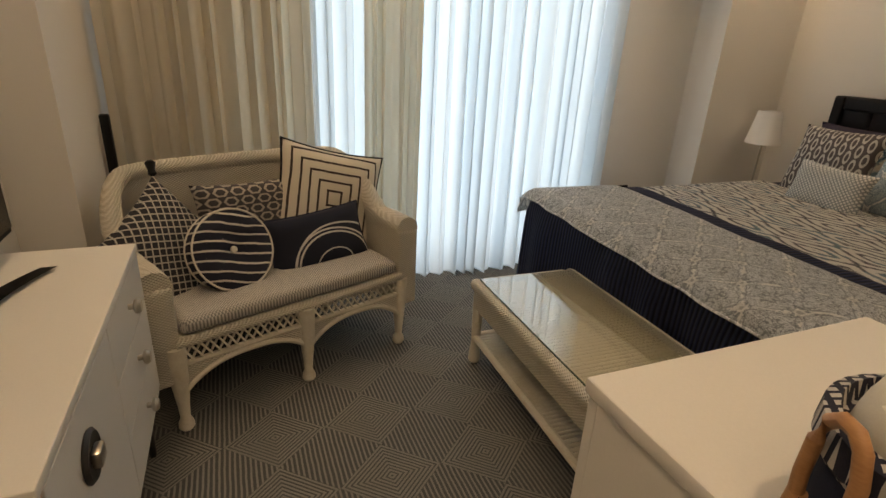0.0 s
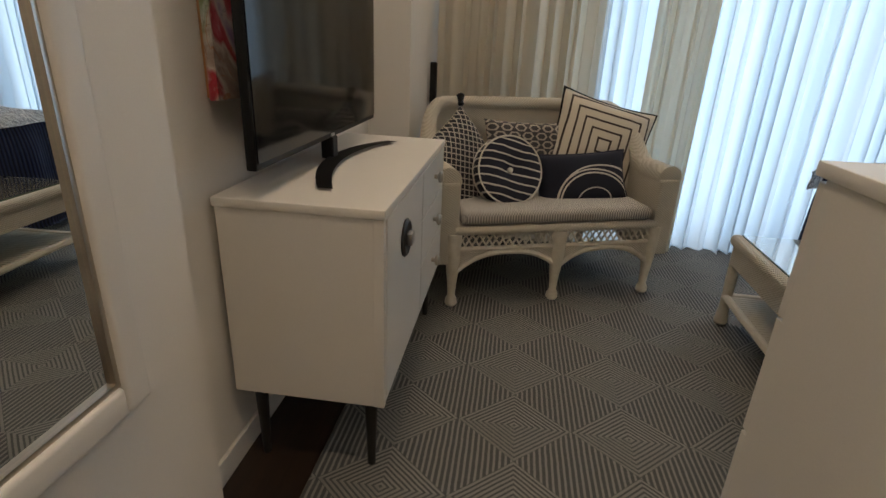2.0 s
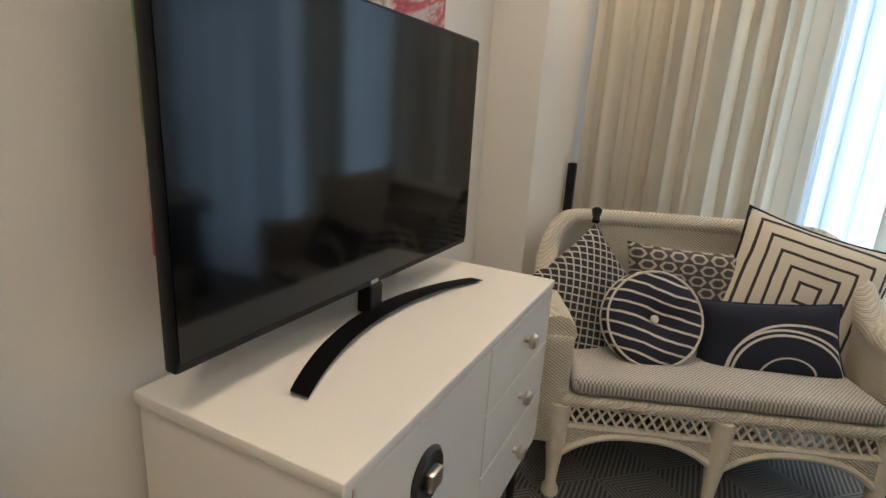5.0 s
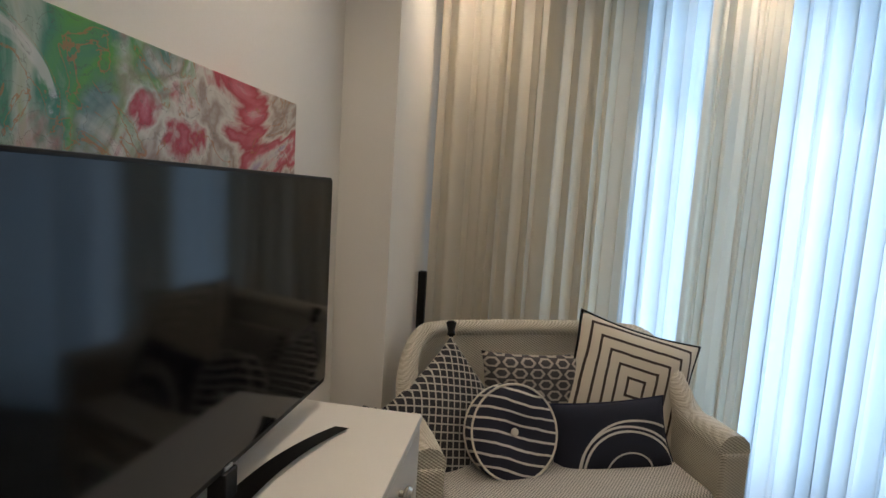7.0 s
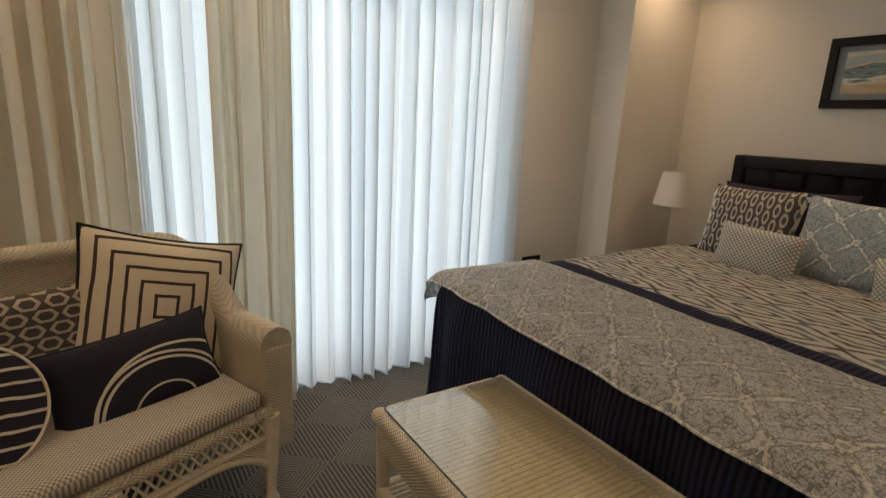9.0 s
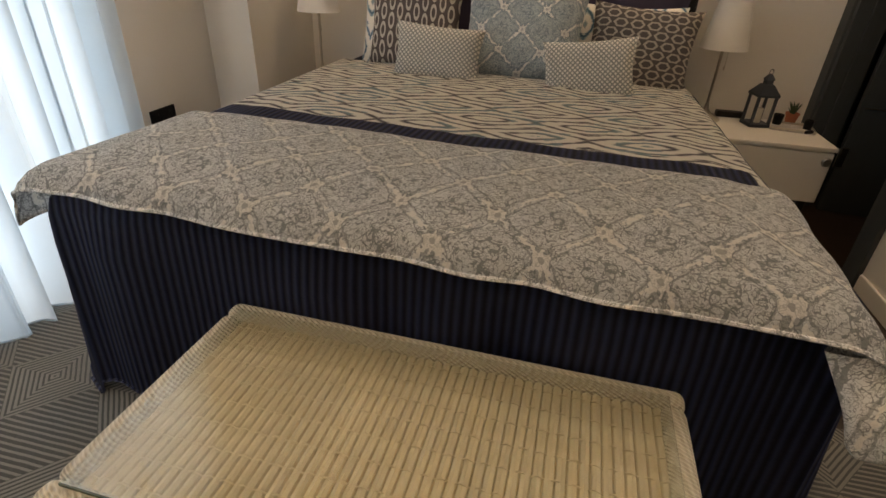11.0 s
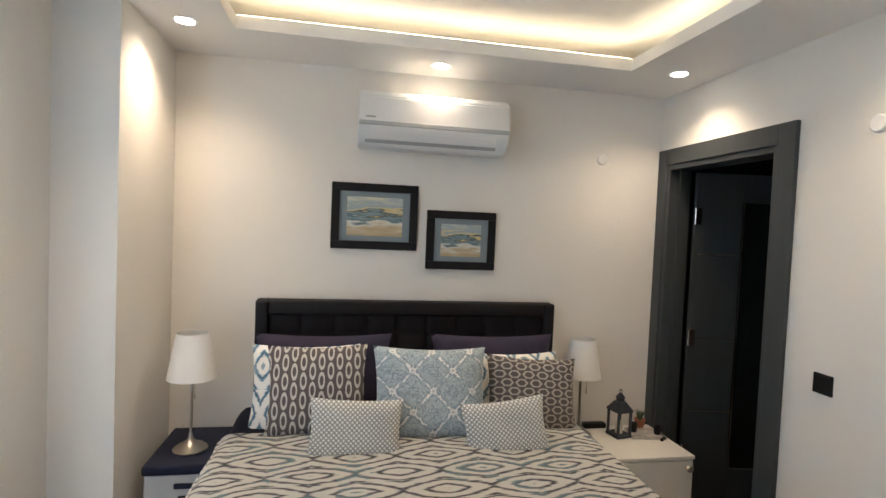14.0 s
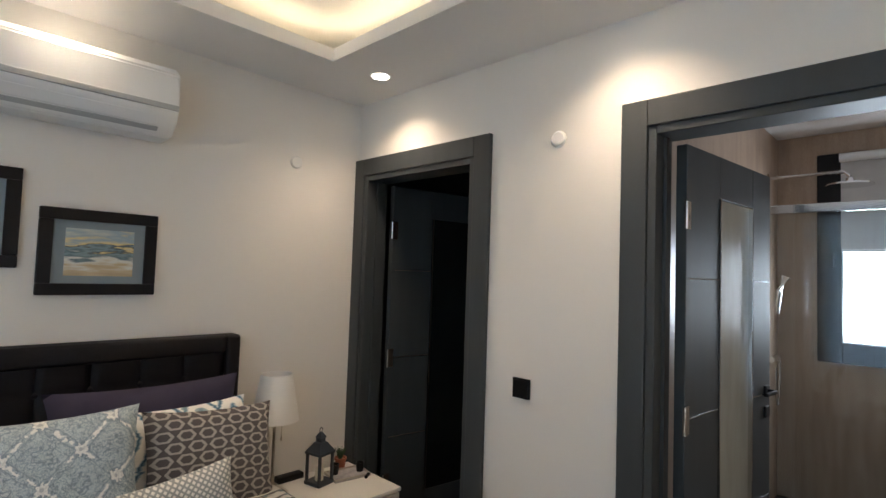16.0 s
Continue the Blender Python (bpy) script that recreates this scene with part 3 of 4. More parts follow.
for a in ((1.30, 1.44, 0.98, 2.40), (2.05, 2.19, 0.98, 2.40), (1.44, 2.05, 0.98, 1.12), (1.44, 2.05, 2.26, 2.40)):
    part("window_frame", B(-0.03, 0.05, *a, bevel=0.008), BLACK, bw)
pn = part("pane", B(0.01, 0.018, 1.44, 2.05, 1.12, 2.26), PANE, bw)
pn.visible_shadow = False
part("window_handle", B(-0.07, -0.03, 2.09, 2.11, 1.62, 1.72, bevel=0.005), BLACK, bw)
blind = thing("roller_blind", pose(BX - 0.04, 0, 0), "beige roller blind drawn half down", "blind")
part("fabric", B(-0.004, 0, 1.42, 2.055, 1.74, 2.36), GREYCLOTH, blind)
part("tube", tube(bmesh.new(), [(-0.02, 1.40, 2.36), (-0.02, 2.06, 2.36)], 0.03, 14), WHITEPL, blind)
part("bottom_bar", B(-0.01, 0.004, 1.42, 2.055, 1.725, 1.742, bevel=0.003), WHITEPL, blind)
structure("backdrop_bathroom", [(BX + 0.9, BX + 0.92, 0.2, 3.3, 0, 3.0)], OUTSIDE, "bright daylight outside", "backdrop")
sh = thing("shower_set", pose(5.3, 2.43, 0), "chrome rain shower with hand shower on the tiled wall", "shower")
part("wall_flange", lathe(bmesh.new(), [(0.035, 0.0), (0.035, 0.006), (0.014, 0.012)], 18, pose(0, -0.001, 2.22, 90)), CHROME, sh)
part("arm", tube(bmesh.new(), [(0, -0.004, 2.22), (0, -0.06, 2.22), (0, -0.42, 2.22), (0, -0.45, 2.19)], 0.011), CHROME, sh)
part("rain_head", lathe(bmesh.new(), [(0.02, 0.05), (0.025, 0.02), (0.12, 0.012), (0.125, 0.0)], 24, pose(0, -0.45, 2.13)), CHROME, sh)
part("mixer", tube(bmesh.new(), [(-0.13, -0.05, 1.0), (0.13, -0.05, 1.0)], 0.022, 12), CHROME, sh)
part("hand_shower", tube(bmesh.new(), [(0.06, -0.05, 1.30), (0.06, -0.06, 1.45), (0.06, -0.10, 1.55)], lambda k: 0.012 + 0.02 * k, 10), CHROME, sh)
part("hose", tube(bmesh.new(), [(0.06 * math.cos(k * 0.3) + 0.02, -0.06, 0.98 - 0.30 * math.sin(k * 0.3)) for k in range(11)], 0.007), CHROME, sh)
rail = thing("shower_rail", Matrix(), "chrome rail of the shower screen", "rail")
part("bar", B(4.35, 4.38, 0.92, 2.43, 1.86, 1.905, bevel=0.004), CHROME, rail)
sc = part("screen_glass", B(4.361, 4.369, 1.45, 2.43, 0.02, 1.86), PANE, rail)
sc.visible_shadow = False

# balcony window behind the curtains
w1 = thing("window_1", pose(-0.16, 0, 0), "dark framed glazed balcony doors behind sheer curtains", "window", kind="structure")
for y in (0.68, 1.28, 1.90, 2.49):
    part("window_frame", B(-0.03, 0.04, y, y + 0.07, 0.0, 2.32, bevel=0.006), GREYPL, w1)
for y in (0.75, 1.35, 1.97):
    for z in (0.0, 2.24):
        part("window_rail", B(-0.03, 0.04, y, y + 0.55 - 0.02 * (y > 1.3), z, z + 0.08, bevel=0.006), GREYPL, w1)
    pn = part("pane", B(-0.003, 0.003, y, y + 0.53, 0.08, 2.24), PANE, w1)
    pn.visible_shadow = False
structure("ground", [(-40, -0.2, -30, 30, -0.14, -0.12)], varied("terrace_stone", (0.4, 0.38, 0.35), (0.5, 0.48, 0.44), 0.7, 2, 60), "pale terrace outside", "ground")


# ---- curtains ----
def curtain(name, y0, y1, folds, depth, x, z0, material, label, gather=0.0, seed=0):
    bm = bmesh.new()
    rnd = random.Random(seed)
    k1, k2, k3 = (rnd.uniform(0, math.tau) for _ in range(3))

    def at(u, v):
        a = math.tau * folds * u + 1.3 * math.sin(math.tau * 2.3 * u + k1) + 0.9 * math.sin(math.tau * 6.1 * u + k2)
        am = 0.85 + 0.25 * math.sin(math.tau * 4.3 * u + k3) + 0.12 * math.sin(math.tau * 9.7 * u + k1)
        d = depth * am * (1 + 0.3 * (1 - v))
        y = y0 + (y1 - y0) * u + 0.009 * math.sin(a * 2 + 0.6) + 0.018 * (1 - v) * math.sin(math.tau * 3.1 * u + k2) * math.sin(math.pi * u)
        xx = x + d * (math.sin(a) + 0.22 * math.sin(2.4 * a + k3 + 1.5 * v))
        return Vector((xx + 0.016 * (1 - v) * math.sin(u * 9 + seed), y, z0 + (H + 0.05 - z0) * v))
    grid(bm, folds * 14, 14, at)
    ob = solo(name, bm, material, Matrix(), label, "curtain")
    part("hem", tube(bmesh.new(), [at(k / (folds * 7), 0.0) for k in range(folds * 7 + 1)], 0.0045, 6), material, ob, "stitched bottom hem")
    part("heading_tape", tube(bmesh.new(), [at(k / (folds * 7), 0.955) for k in range(folds * 7 + 1)], 0.006, 6), material, ob, "gathered heading tape")
    return ob


curtain("drape", -0.165, 0.70, 11, 0.034, 0.20, 0.012, DRAPE, "beige pleated drape hanging behind the wicker loveseat", seed=1)
curtain("sheer_curtain", 0.70, 2.56, 21, 0.042, 0.13, 0.012, SHEER, "white sheer curtain hanging to the rug before the window", seed=2)
curtain("drape", 0.95, 1.27, 4, 0.03, 0.225, 0.012, DRAPE, "narrow beige pleated drape hanging over the sheers", seed=3)
track = thing("curtain_track", Matrix(), "white curtain track under the ceiling", "curtain track")
part("rail", B(0.08, 0.16, -0.17, 2.62, H - 0.02, H), WHITEPL, track)

# ---- rug ----
bm = bmesh.new()
box(bm, 0.0, 2.62, -0.02, 2.3, 0, 0.01, bevel=0.003)
solo("rug", bm, RUG, pose(0.1, -0.15, 0.001), "grey woven rug with a pattern of diamonds", "rug")


# ---- sideboard with television ----
def knob(parent, m):
    part("knob", lathe(bmesh.new(), [(0.008, 0), (0.008, 0.012), (0.019, 0.017), (0.021, 0.024), (0.015, 0.032)], 16, m), NICKEL, parent, "round nickel knob")


sb = thing("sideboard", pose(1.225, -0.374, 0), "white lacquered sideboard on dark metal legs", "sideboard")
W, D = 0.968, 0.402
part("top", B(0, W, 0, D, 0.732, 0.754, bevel=0.003), LACQUER, sb)
part("body", B(0.006, W - 0.006, 0.004, D - 0.024, 0.234, 0.731, bevel=0.002), LACQUER, sb)
part("side_panel", B(W - 0.0235, W - 0.004, 0.372, D - 0.004, 0.234, 0.731, bevel=0.002), LACQUER, sb)
# brown strip for the panel edge and the shadow gap beside the door
part("shadow_gap", B(W - 0.0285, W - 0.0242, 0.3722, D - 0.006, 0.252, 0.730), TANWOOD, sb, "brown edge of the side panel, standing in for its shadow gap")
part("plinth_strip", B(0.008, W - 0.026, 0.372, D - 0.006, 0.234, 0.25, bevel=0.002), LACQUER, sb)
dr = part("door", B(0.475, W - 0.028, 0.373, D - 0.002, 0.256, 0.727, bevel=0.002), LACQUER, sb)
# round pull split by a strap
part("pull_plate", lathe(bmesh.new(), [(0.05, 0), (0.052, 0.004), (0.045, 0.010), (0.02, 0.006)], 28, pose(0.745, D - 0.002, 0.615, -90)), IRON, dr, "round dark metal pull")
part("pull_strap", B(0.725, 0.765, D + 0.004, D + 0.022, 0.598, 0.632, bevel=0.005), NICKEL, dr)
for z0, z1 in ((0.575, 0.727), (0.418, 0.570), (0.256, 0.413)):
    w_ = part("drawer", B(0.008, 0.470, 0.373, D - 0.002, z0, z1, bevel=0.002), LACQUER, sb)
    knob(w_, pose(0.235, D - 0.003, (z0 + z1) / 2 + 0.01, -90))
for x in (0.05, W - 0.05):
    for y in (0.05, D - 0.05):
        part("leg", lathe(bmesh.new(), [(0.010, 0), (0.011, 0.01), (0.018, 0.234)], 12, pose(x, y, 0)), IRON, sb, "tapered dark metal leg")

tv = thing("television", pose(1.725, -0.25, 0.755), "large black flat television on a curved stand", "television")
part("panel", B(-0.480, 0.480, -0.024, 0.0, 0.066, 0.630, bevel=0.004), BLACK, tv)
part("screen", B(-0.474, 0.474, 0.0005, 0.003, 0.082, 0.623), SCREEN, tv, "glossy dark screen")
part("back_housing", B(-0.36, 0.36, -0.07, -0.023, 0.08, 0.45, bevel=0.015), BLACK, tv)
part("logo", B(-0.012, 0.012, 0.001, 0.0045, 0.071, 0.078), GREYPL, tv)
part("neck", B(-0.022, 0.022, -0.028, 0.010, 0.005, 0.07, bevel=0.004), BLACK, tv)
bm = bmesh.new()


def arc_stand(u, v):
    a = (u - 0.5) * 2
    return Vector((a * 0.35, 0.02 + 0.082 * a * a + (v - 0.5) * (0.05 - 0.012 * a * a), 0.012 - 0.006 * abs(a) ** 3))


vs = grid(bm, 36, 3, arc_stand)
bmesh.ops.solidify(bm, geom=bm.faces[:], thickness=0.012)
st = part("stand", bm, BLACK, tv, "curved black stand")
st.location.z = 0.0

art = thing("canvas_painting", pose(1.69, -0.388, 1.265), "colourful abstract poured painting on canvas", "painting")
for a in ((-0.44, 0.44, 0.26, 0.305), (-0.44, 0.44, -0.305, -0.26), (-0.44, -0.395, -0.26, 0.26), (0.395, 0.44, -0.26, 0.26)):
    part("stretcher_bar", B(a[0], a[1], -0.0, 0.008, a[2], a[3]), TANWOOD, art)
part("canvas", B(-0.447, 0.447, 0.0085, 0.030, -0.31, 0.31, bevel=0.003), PAINT, art)

pole = thing("corner_pole", pose(0.318, -0.165, 0), "slim black pole standing in the corner by the drape", "pole")
part("rod", B(-0.018, 0.018, -0.018, 0.018, 0.02, 1.01, bevel=0.006), BLACK, pole)
part("foot", B(-0.03, 0.03, -0.028, 0.03, 0.0, 0.02, bevel=0.004), BLACK, pole)

# ---- wicker loveseat ----
SOFA = pose(0.998, 0.527, 0.011, 0, 0, 110.7)
so = thing("wicker_loveseat", SOFA, "white wicker loveseat with curved back and tweed seat", "loveseat")


def back_path(k):
    """Plan of the arms and back: k from 0 (first arm's front) to 1 (other arm's front)."""
    s = abs(k - 0.5) * 2
    sg = -1 if k < 0.5 else 1
    hx, hy, r = 0.515, 0.545, 0.22
    total = (hy - r) + r * math.pi / 2 + (hx - r)
    d = (1 - s) * total
    if d < hy - r:
        return sg * hx, d, (sg, 0)
    d -= hy - r
    if d < r * math.pi / 2:
        a = d / r
        return sg * (hx - r + r * math.cos(a)), hy - r + r * math.sin(a), (sg * math.cos(a), math.sin(a))
    d -= r * math.pi / 2
    return sg * (hx - r - d), hy, (0, 1)


def rim_height(k):
    s = abs(k - 0.5) * 2
    e = min(1, max(0, (1 - s - 0.20) / 0.36))
    return 0.565 + 0.255 * (3 * e * e - 2 * e ** 3)


bm = bmesh.new()
N = 90
for side in (1, -1):
    def wallpt(u, v, side=side):
        x, y, n = back_path(u)
        s = abs(u - 0.5) * 2
        th = 0.022 + 0.03 * min(1, max(0, (s - 0.55) / 0.3))
        lean = 0.05 * v * (1 - s)
        return Vector((x + n[0] * (side * th + lean), y + n[1] * (side * th + lean), 0.20 + (rim_height(u) - 0.20) * v))
    grid(bm, N, 10, wallpt)
for u in (0.0, 1.0):
    x, y, n = back_path(u)
    for a in range(8):
        z0, z1 = (0.20 + (rim_height(u) - 0.2) * (a + d) / 8 for d in (0, 1))
        bm.faces.new([bm.verts.new((x + n[0] * t, y, z)) for t, z in ((-0.052, z0), (0.052, z0), (0.052, z1), (-0.052, z1))])
part("woven_back", bm, WICKER, so)
bm = bmesh.new()
pts = []
for i in range(N + 1):
    x, y, n = back_path(i / N)
    s = abs(i / N - 0.5) * 2
    pts.append((x + n[0] * 0.05 * (1 - s), y + n[1] * 0.05 * (1 - s), rim_height(i / N)))
tube(bm, pts, lambda k: 0.034 + 0.024 * min(1, max(0, (abs(k - 0.5) * 2 - 0.55) / 0.3)), 12)
part("rolled_rim", bm, WICKER, so, "thick woven rolled rim")
part("seat_frame", B(-0.47, 0.47, 0.0, 0.52, 0.335, 0.372, bevel=0.012), WICKER, so)
part("seat_rail", tube(bmesh.new(), [(-0.48, -0.005, 0.352), (0.48, -0.005, 0.352)], 0.02, 10), WICKER, so)
part("lower_rail", tube(bmesh.new(), [(-0.48, -0.004, 0.268), (0.48, -0.004, 0.268)], 0.012, 8), CANE, so)
slat_me = mesh_of("lattice_cane", tube(bmesh.new(), [(-0.021, 0, -0.034), (0.021, 0, 0.034)], 0.0045, 6), CANE)
for i in range(30):
    for sgn in (1, -1):
        c = new("lattice_cane", slat_me)
        c.parent = so
        c.matrix_basis = pose(-0.445 + i * 0.0307, -0.004 + 0.004 * sgn, 0.306) @ Matrix.Diagonal((sgn, 1, 1, 1))
for a, b in ((-0.47, 0.01), (0.01, 0.47)):
    bm = bmesh.new()
    tube(bm, [(a + (b - a) * k / 16, -0.004, 0.165 + 0.085 * (1 - abs(2 * k / 16 - 1) ** 2.6)) for k in range(17)], 0.014, 8)
    part("arched_brace", bm, CANE, so)
    bm = bmesh.new()
    for yy in (-0.012, 0.004):
        grid(bm, 24, 3, lambda u, v, yy=yy: Vector((a + (b - a) * u, yy, 0.268 - (0.268 - (0.165 + 0.085 * (1 - abs(2 * u - 1) ** 2.6))) * v)))
    part("apron", bm, WICKER, so)
leg_profile = [(0.020, 0), (0.028, 0.012), (0.026, 0.03), (0.017, 0.05), (0.020, 0.1), (0.030, 0.19), (0.036, 0.34)]
for x, y in ((-0.48, 0.005), (0.005, 0.0), (0.48, 0.005), (-0.40, 0.53), (0.40, 0.53)):
    part("leg", lathe(bmesh.new(), leg_profile, 14, pose(x, y, 0)), CANE, so, "turned cane-wrapped leg")
for x in (-0.515, 0.515):
    part("arm_front", B(x - 0.052, x + 0.052, -0.012, 0.012, 0.20, 0.56, bevel=0.01), WICKER, so)
bm = bmesh.new()
box(bm, -0.455, 0.455, -0.015, 0.50, 0.0, 0.062, bevel=0.026, seg=4)
part("seat_cushion", bm, TWEED, so, "grey tweed seat cushion", pose(0, 0, 0.372))


def pillow(name, w, h, t, material, m, label, pinch=0.085, group="", n=22):
    """A soft cushion: x across, y up, z through it."""
    bm = bmesh.new()
    rnd = random.Random(name + label)
    k0, k1 = rnd.uniform(0, 6), rnd.uniform(0, 6)
    for s in (1, -1):
        def f(u, v, s=s):
            a, b = u * 2 - 1, v * 2 - 1
            edge = (1 - a ** 4) * (1 - b ** 4)
            z = s * t / 2 * max(0, edge) ** 0.55 * (1 + 0.07 * math.sin(a * 4 + k0) * math.sin(b * 3.4 + k1))
            px = a * w / 2 * (1 - pinch * (1 - b * b) * a * a)
            py = b * h / 2 * (1 - pinch * (1 - a * a) * b * b)
            return Vector((px, py, z))
        grid(bm, n, n, f)
    bmesh.ops.remove_doubles(bm, verts=bm.verts[:], dist=0.0004)
    return solo(name, bm, material, m, label, "cushion", group)


def on_sofa(lx, ly, lz, lean, turn=0, spin=0):
    """Upright cushion on the loveseat: lean back, turn about the vertical, spin in its plane."""
    return SOFA @ pose(lx, ly, lz) @ pose(0, 0, 0, 0, 0, turn) @ pose(0, 0, 0, 90 - lean) @ pose(0, 0, 0, 0, 0, spin)


G = "cushions on the loveseat"
netc = pillow("cushion", 0.42, 0.42, 0.12, NET, on_sofa(-0.375, 0.33, 0.56, 24, 26, 30), "black and cream net patterned cushion with tassels", group=G)
pillow("lumbar_cushion", 0.43, 0.28, 0.10, HEX, on_sofa(-0.02, 0.45, 0.615, 14, 0, -2), "dark brown hexagon patterned oblong cushion", group=G)
pillow("cushion", 0.51, 0.49, 0.13, SQUARES, on_sofa(0.36, 0.40, 0.63, 18, -8, -15), "cream cushion with dark nested squares", group=G)
nv = pillow("lumbar_cushion", 0.47, 0.26, 0.11, ARCS, on_sofa(0.205, 0.24, 0.51, 24, -4, 4), "navy oblong cushion with white stitched arcs", group=G)
# round striped cushion with a button
rc = thing("round_cushion", on_sofa(-0.185, 0.22, 0.555, 22, 6, -14), "round navy cushion with wavy cream stripes and button", "cushion", G)
bm = bmesh.new()
prof = [(0.002, -0.042), (0.05, -0.05), (0.12, -0.05), (0.155, -0.035), (0.162, 0), (0.155, 0.035), (0.12, 0.05), (0.05, 0.046), (0.012, 0.026)]
lathe(bm, prof, 36)
part("cover", bm, STRIPE, rc)
for z in (0.036, -0.036):
    part("piping", tube(bmesh.new(), [(0.157 * math.cos(k * math.tau / 40), 0.157 * math.sin(k * math.tau / 40), z) for k in range(40)], 0.004, 6, True), CREAM, rc)
part("button", lathe(bmesh.new(), [(0.004, 0.024), (0.014, 0.030), (0.012, 0.036), (0.004, 0.038)], 14), CREAM, rc, "cream button")


for cx, cy, turn in ((0.205, 0.205, -45), (-0.205, 0.205, 45), (-0.205, -0.205, 135), (0.205, -0.205, -135)):
    bm = bmesh.new()
    lathe(bm, [(0.006, 0.0), (0.016, 0.01), (0.013, 0.025), (0.02, 0.055), (0.012, 0.062)], 10, pose(cx, cy, 0, 0, 0, turn) @ pose(0, 0, 0, -90))
    part("tassel", bm, BLACK, netc, "black thread tassel")


def piping(cushion, w, h, pinch, material, r=0.004):
    bm = bmesh.new()
    pts, n = [], 16
    for k in range(4 * n):
        sd, f = k // n, (k % n) / n * 2 - 1
        a, b = ((f, -1), (1, f), (-f, 1), (-1, -f))[sd]
        pts.append((a * w / 2 * (1 - pinch * (1 - b * b) * a * a), b * h / 2 * (1 - pinch * (1 - a * a) * b * b), 0))
    tube(bm, pts, r, 6, True)
    part("piping", bm, material, cushion, "dark piped edge")


piping(bpy.data.objects["cushion.001"], 0.51, 0.49, 0.085, BLACK, 0.0055)
piping(nv, 0.47, 0.26, 0.085, NAVY)

# ---- wicker coffee table ----
ct = thing("coffee_table", pose(1.046, 1.222, 0.011, 0, 0, -1.5), "cream wicker coffee table with glass top and shelf", "coffee table")
W, D, Z = 0.972, 0.525, 0.405
part("rim", B(0, W, 0, 0.05, Z - 0.05, Z, bevel=0.02, seg=3), WICKER, ct)
part("rim", B(0, W, D - 0.05, D, Z - 0.05, Z, bevel=0.02, seg=3), WICKER, ct)
part("rim", B(0.001, 0.05, 0.045, D - 0.045, Z - 0.05, Z - 0.001, bevel=0.02, seg=3), WICKER, ct)
part("rim", B(W - 0.05, W - 0.001, 0.045, D - 0.045, Z - 0.05, Z - 0.001, bevel=0.02, seg=3), WICKER, ct)
pane = part("glass_top", B(0.035, W - 0.035, 0.035, D - 0.035, Z + 0.001, Z + 0.006), TABLEGLASS, ct, "clear glass top")
pane.visible_shadow = False
part("glass_edge", B(0.035, W - 0.035, 0.0325, 0.035, Z + 0.0005, Z + 0.0065), GLASSEDGE, pane, "dark green polished glass edge")
rod_me = mesh_of("cane_slat", tube(bmesh.new(), [(0, 0.04, 0), (0, D - 0.04, 0)], 0.0092, 8), RATTAN)
for i in range(48):
    c = new("cane_slat", rod_me)
    c.parent = ct
    c.matrix_basis = pose(0.052 + i * (W - 0.104) / 47, 0, Z - 0.024)
rod2 = mesh_of("weft_cane", tube(bmesh.new(), [(0.05 + k * (W - 0.1) / 60, 0, 0.003 * (-1) ** k) for k in range(61)], 0.0016, 5), RATTAN)
for i in range(9):
    c = new("weft_cane", rod2)
    c.parent = ct
    c.matrix_basis = pose(0, 0.07 + i * (D - 0.14) / 8, Z - 0.0165)
for a in ((0.03, W - 0.03, 0.012, 0.03), (0.03, W - 0.03, D - 0.03, D - 0.012), (0.012, 0.03, 0.03, D - 0.03), (W - 0.03, W - 0.012, 0.03, D - 0.03)):
    part("apron", B(*a, Z - 0.125, Z - 0.045, bevel=0.005), WICKER, ct)
for x in (0.035, W - 0.035):
    for y in (0.035, D - 0.035):
        part("leg", lathe(bmesh.new(), [(0.020, 0), (0.028, 0.012), (0.024, 0.05), (0.020, 0.09), (0.022, 0.2), (0.024, Z - 0.05)], 12, pose(x, y, 0)), CANE, ct)
for a in (((0.035, 0.03, 0.13), (W - 0.035, 0.03, 0.13)), ((0.035, D - 0.03, 0.13), (W - 0.035, D - 0.03, 0.13)),
          ((0.03, 0.03, 0.13), (0.03, D - 0.03, 0.13)), ((W - 0.03, 0.03, 0.13), (W - 0.03, D - 0.03, 0.13))):
    part("shelf_rail", tube(bmesh.new(), a, 0.016, 8), CANE, ct)
rod_me = mesh_of("shelf_cane", tube(bmesh.new(), [(0, 0.035, 0), (0, D - 0.035, 0)], 0.0075, 6), CANE)
for i in range(44):
    c = new("shelf_cane", rod_me)
    c.parent = ct
    c.matrix_basis = pose(0.055 + i * (W - 0.11) / 43, 0, 0.13)

# ---- bed ----
BX0, BX1, BY0, BY1, BZ = 0.64, 2.25, 1.80, 3.90, 0.64
bed = thing("bed", pose(0, 0, 0.0), "double bed with dark tufted leather headboard", "bed")
part("base", B(BX0 + 0.03, BX1 - 0.03, BY0 + 0.04, BY1 - 0.02, 0.03, 0.36, bevel=0.01), LEATHER, bed)
part("mattress", B(BX0, BX1, BY0 + 0.02, BY1 - 0.02, 0.36, BZ - 0.02, bevel=0.05, seg=4), CREAM, bed)
hb = part("headboard", B(0.636, 2.30, 3.93, 3.985, 0.25, 1.18, bevel=0.012), LEATHER, bed, "dark leather headboard with tufted panels")
for a in ((0.636, 0.70, 0.30, 1.18), (2.236, 2.30, 0.30, 1.18), (0.70, 2.236, 1.10, 1.18)):
    part("headboard_border", B(a[0], a[1], 3.895, 3.932, a[2], a[3], bevel=0.014, seg=3), LEATHER, hb)
bm = bmesh.new()


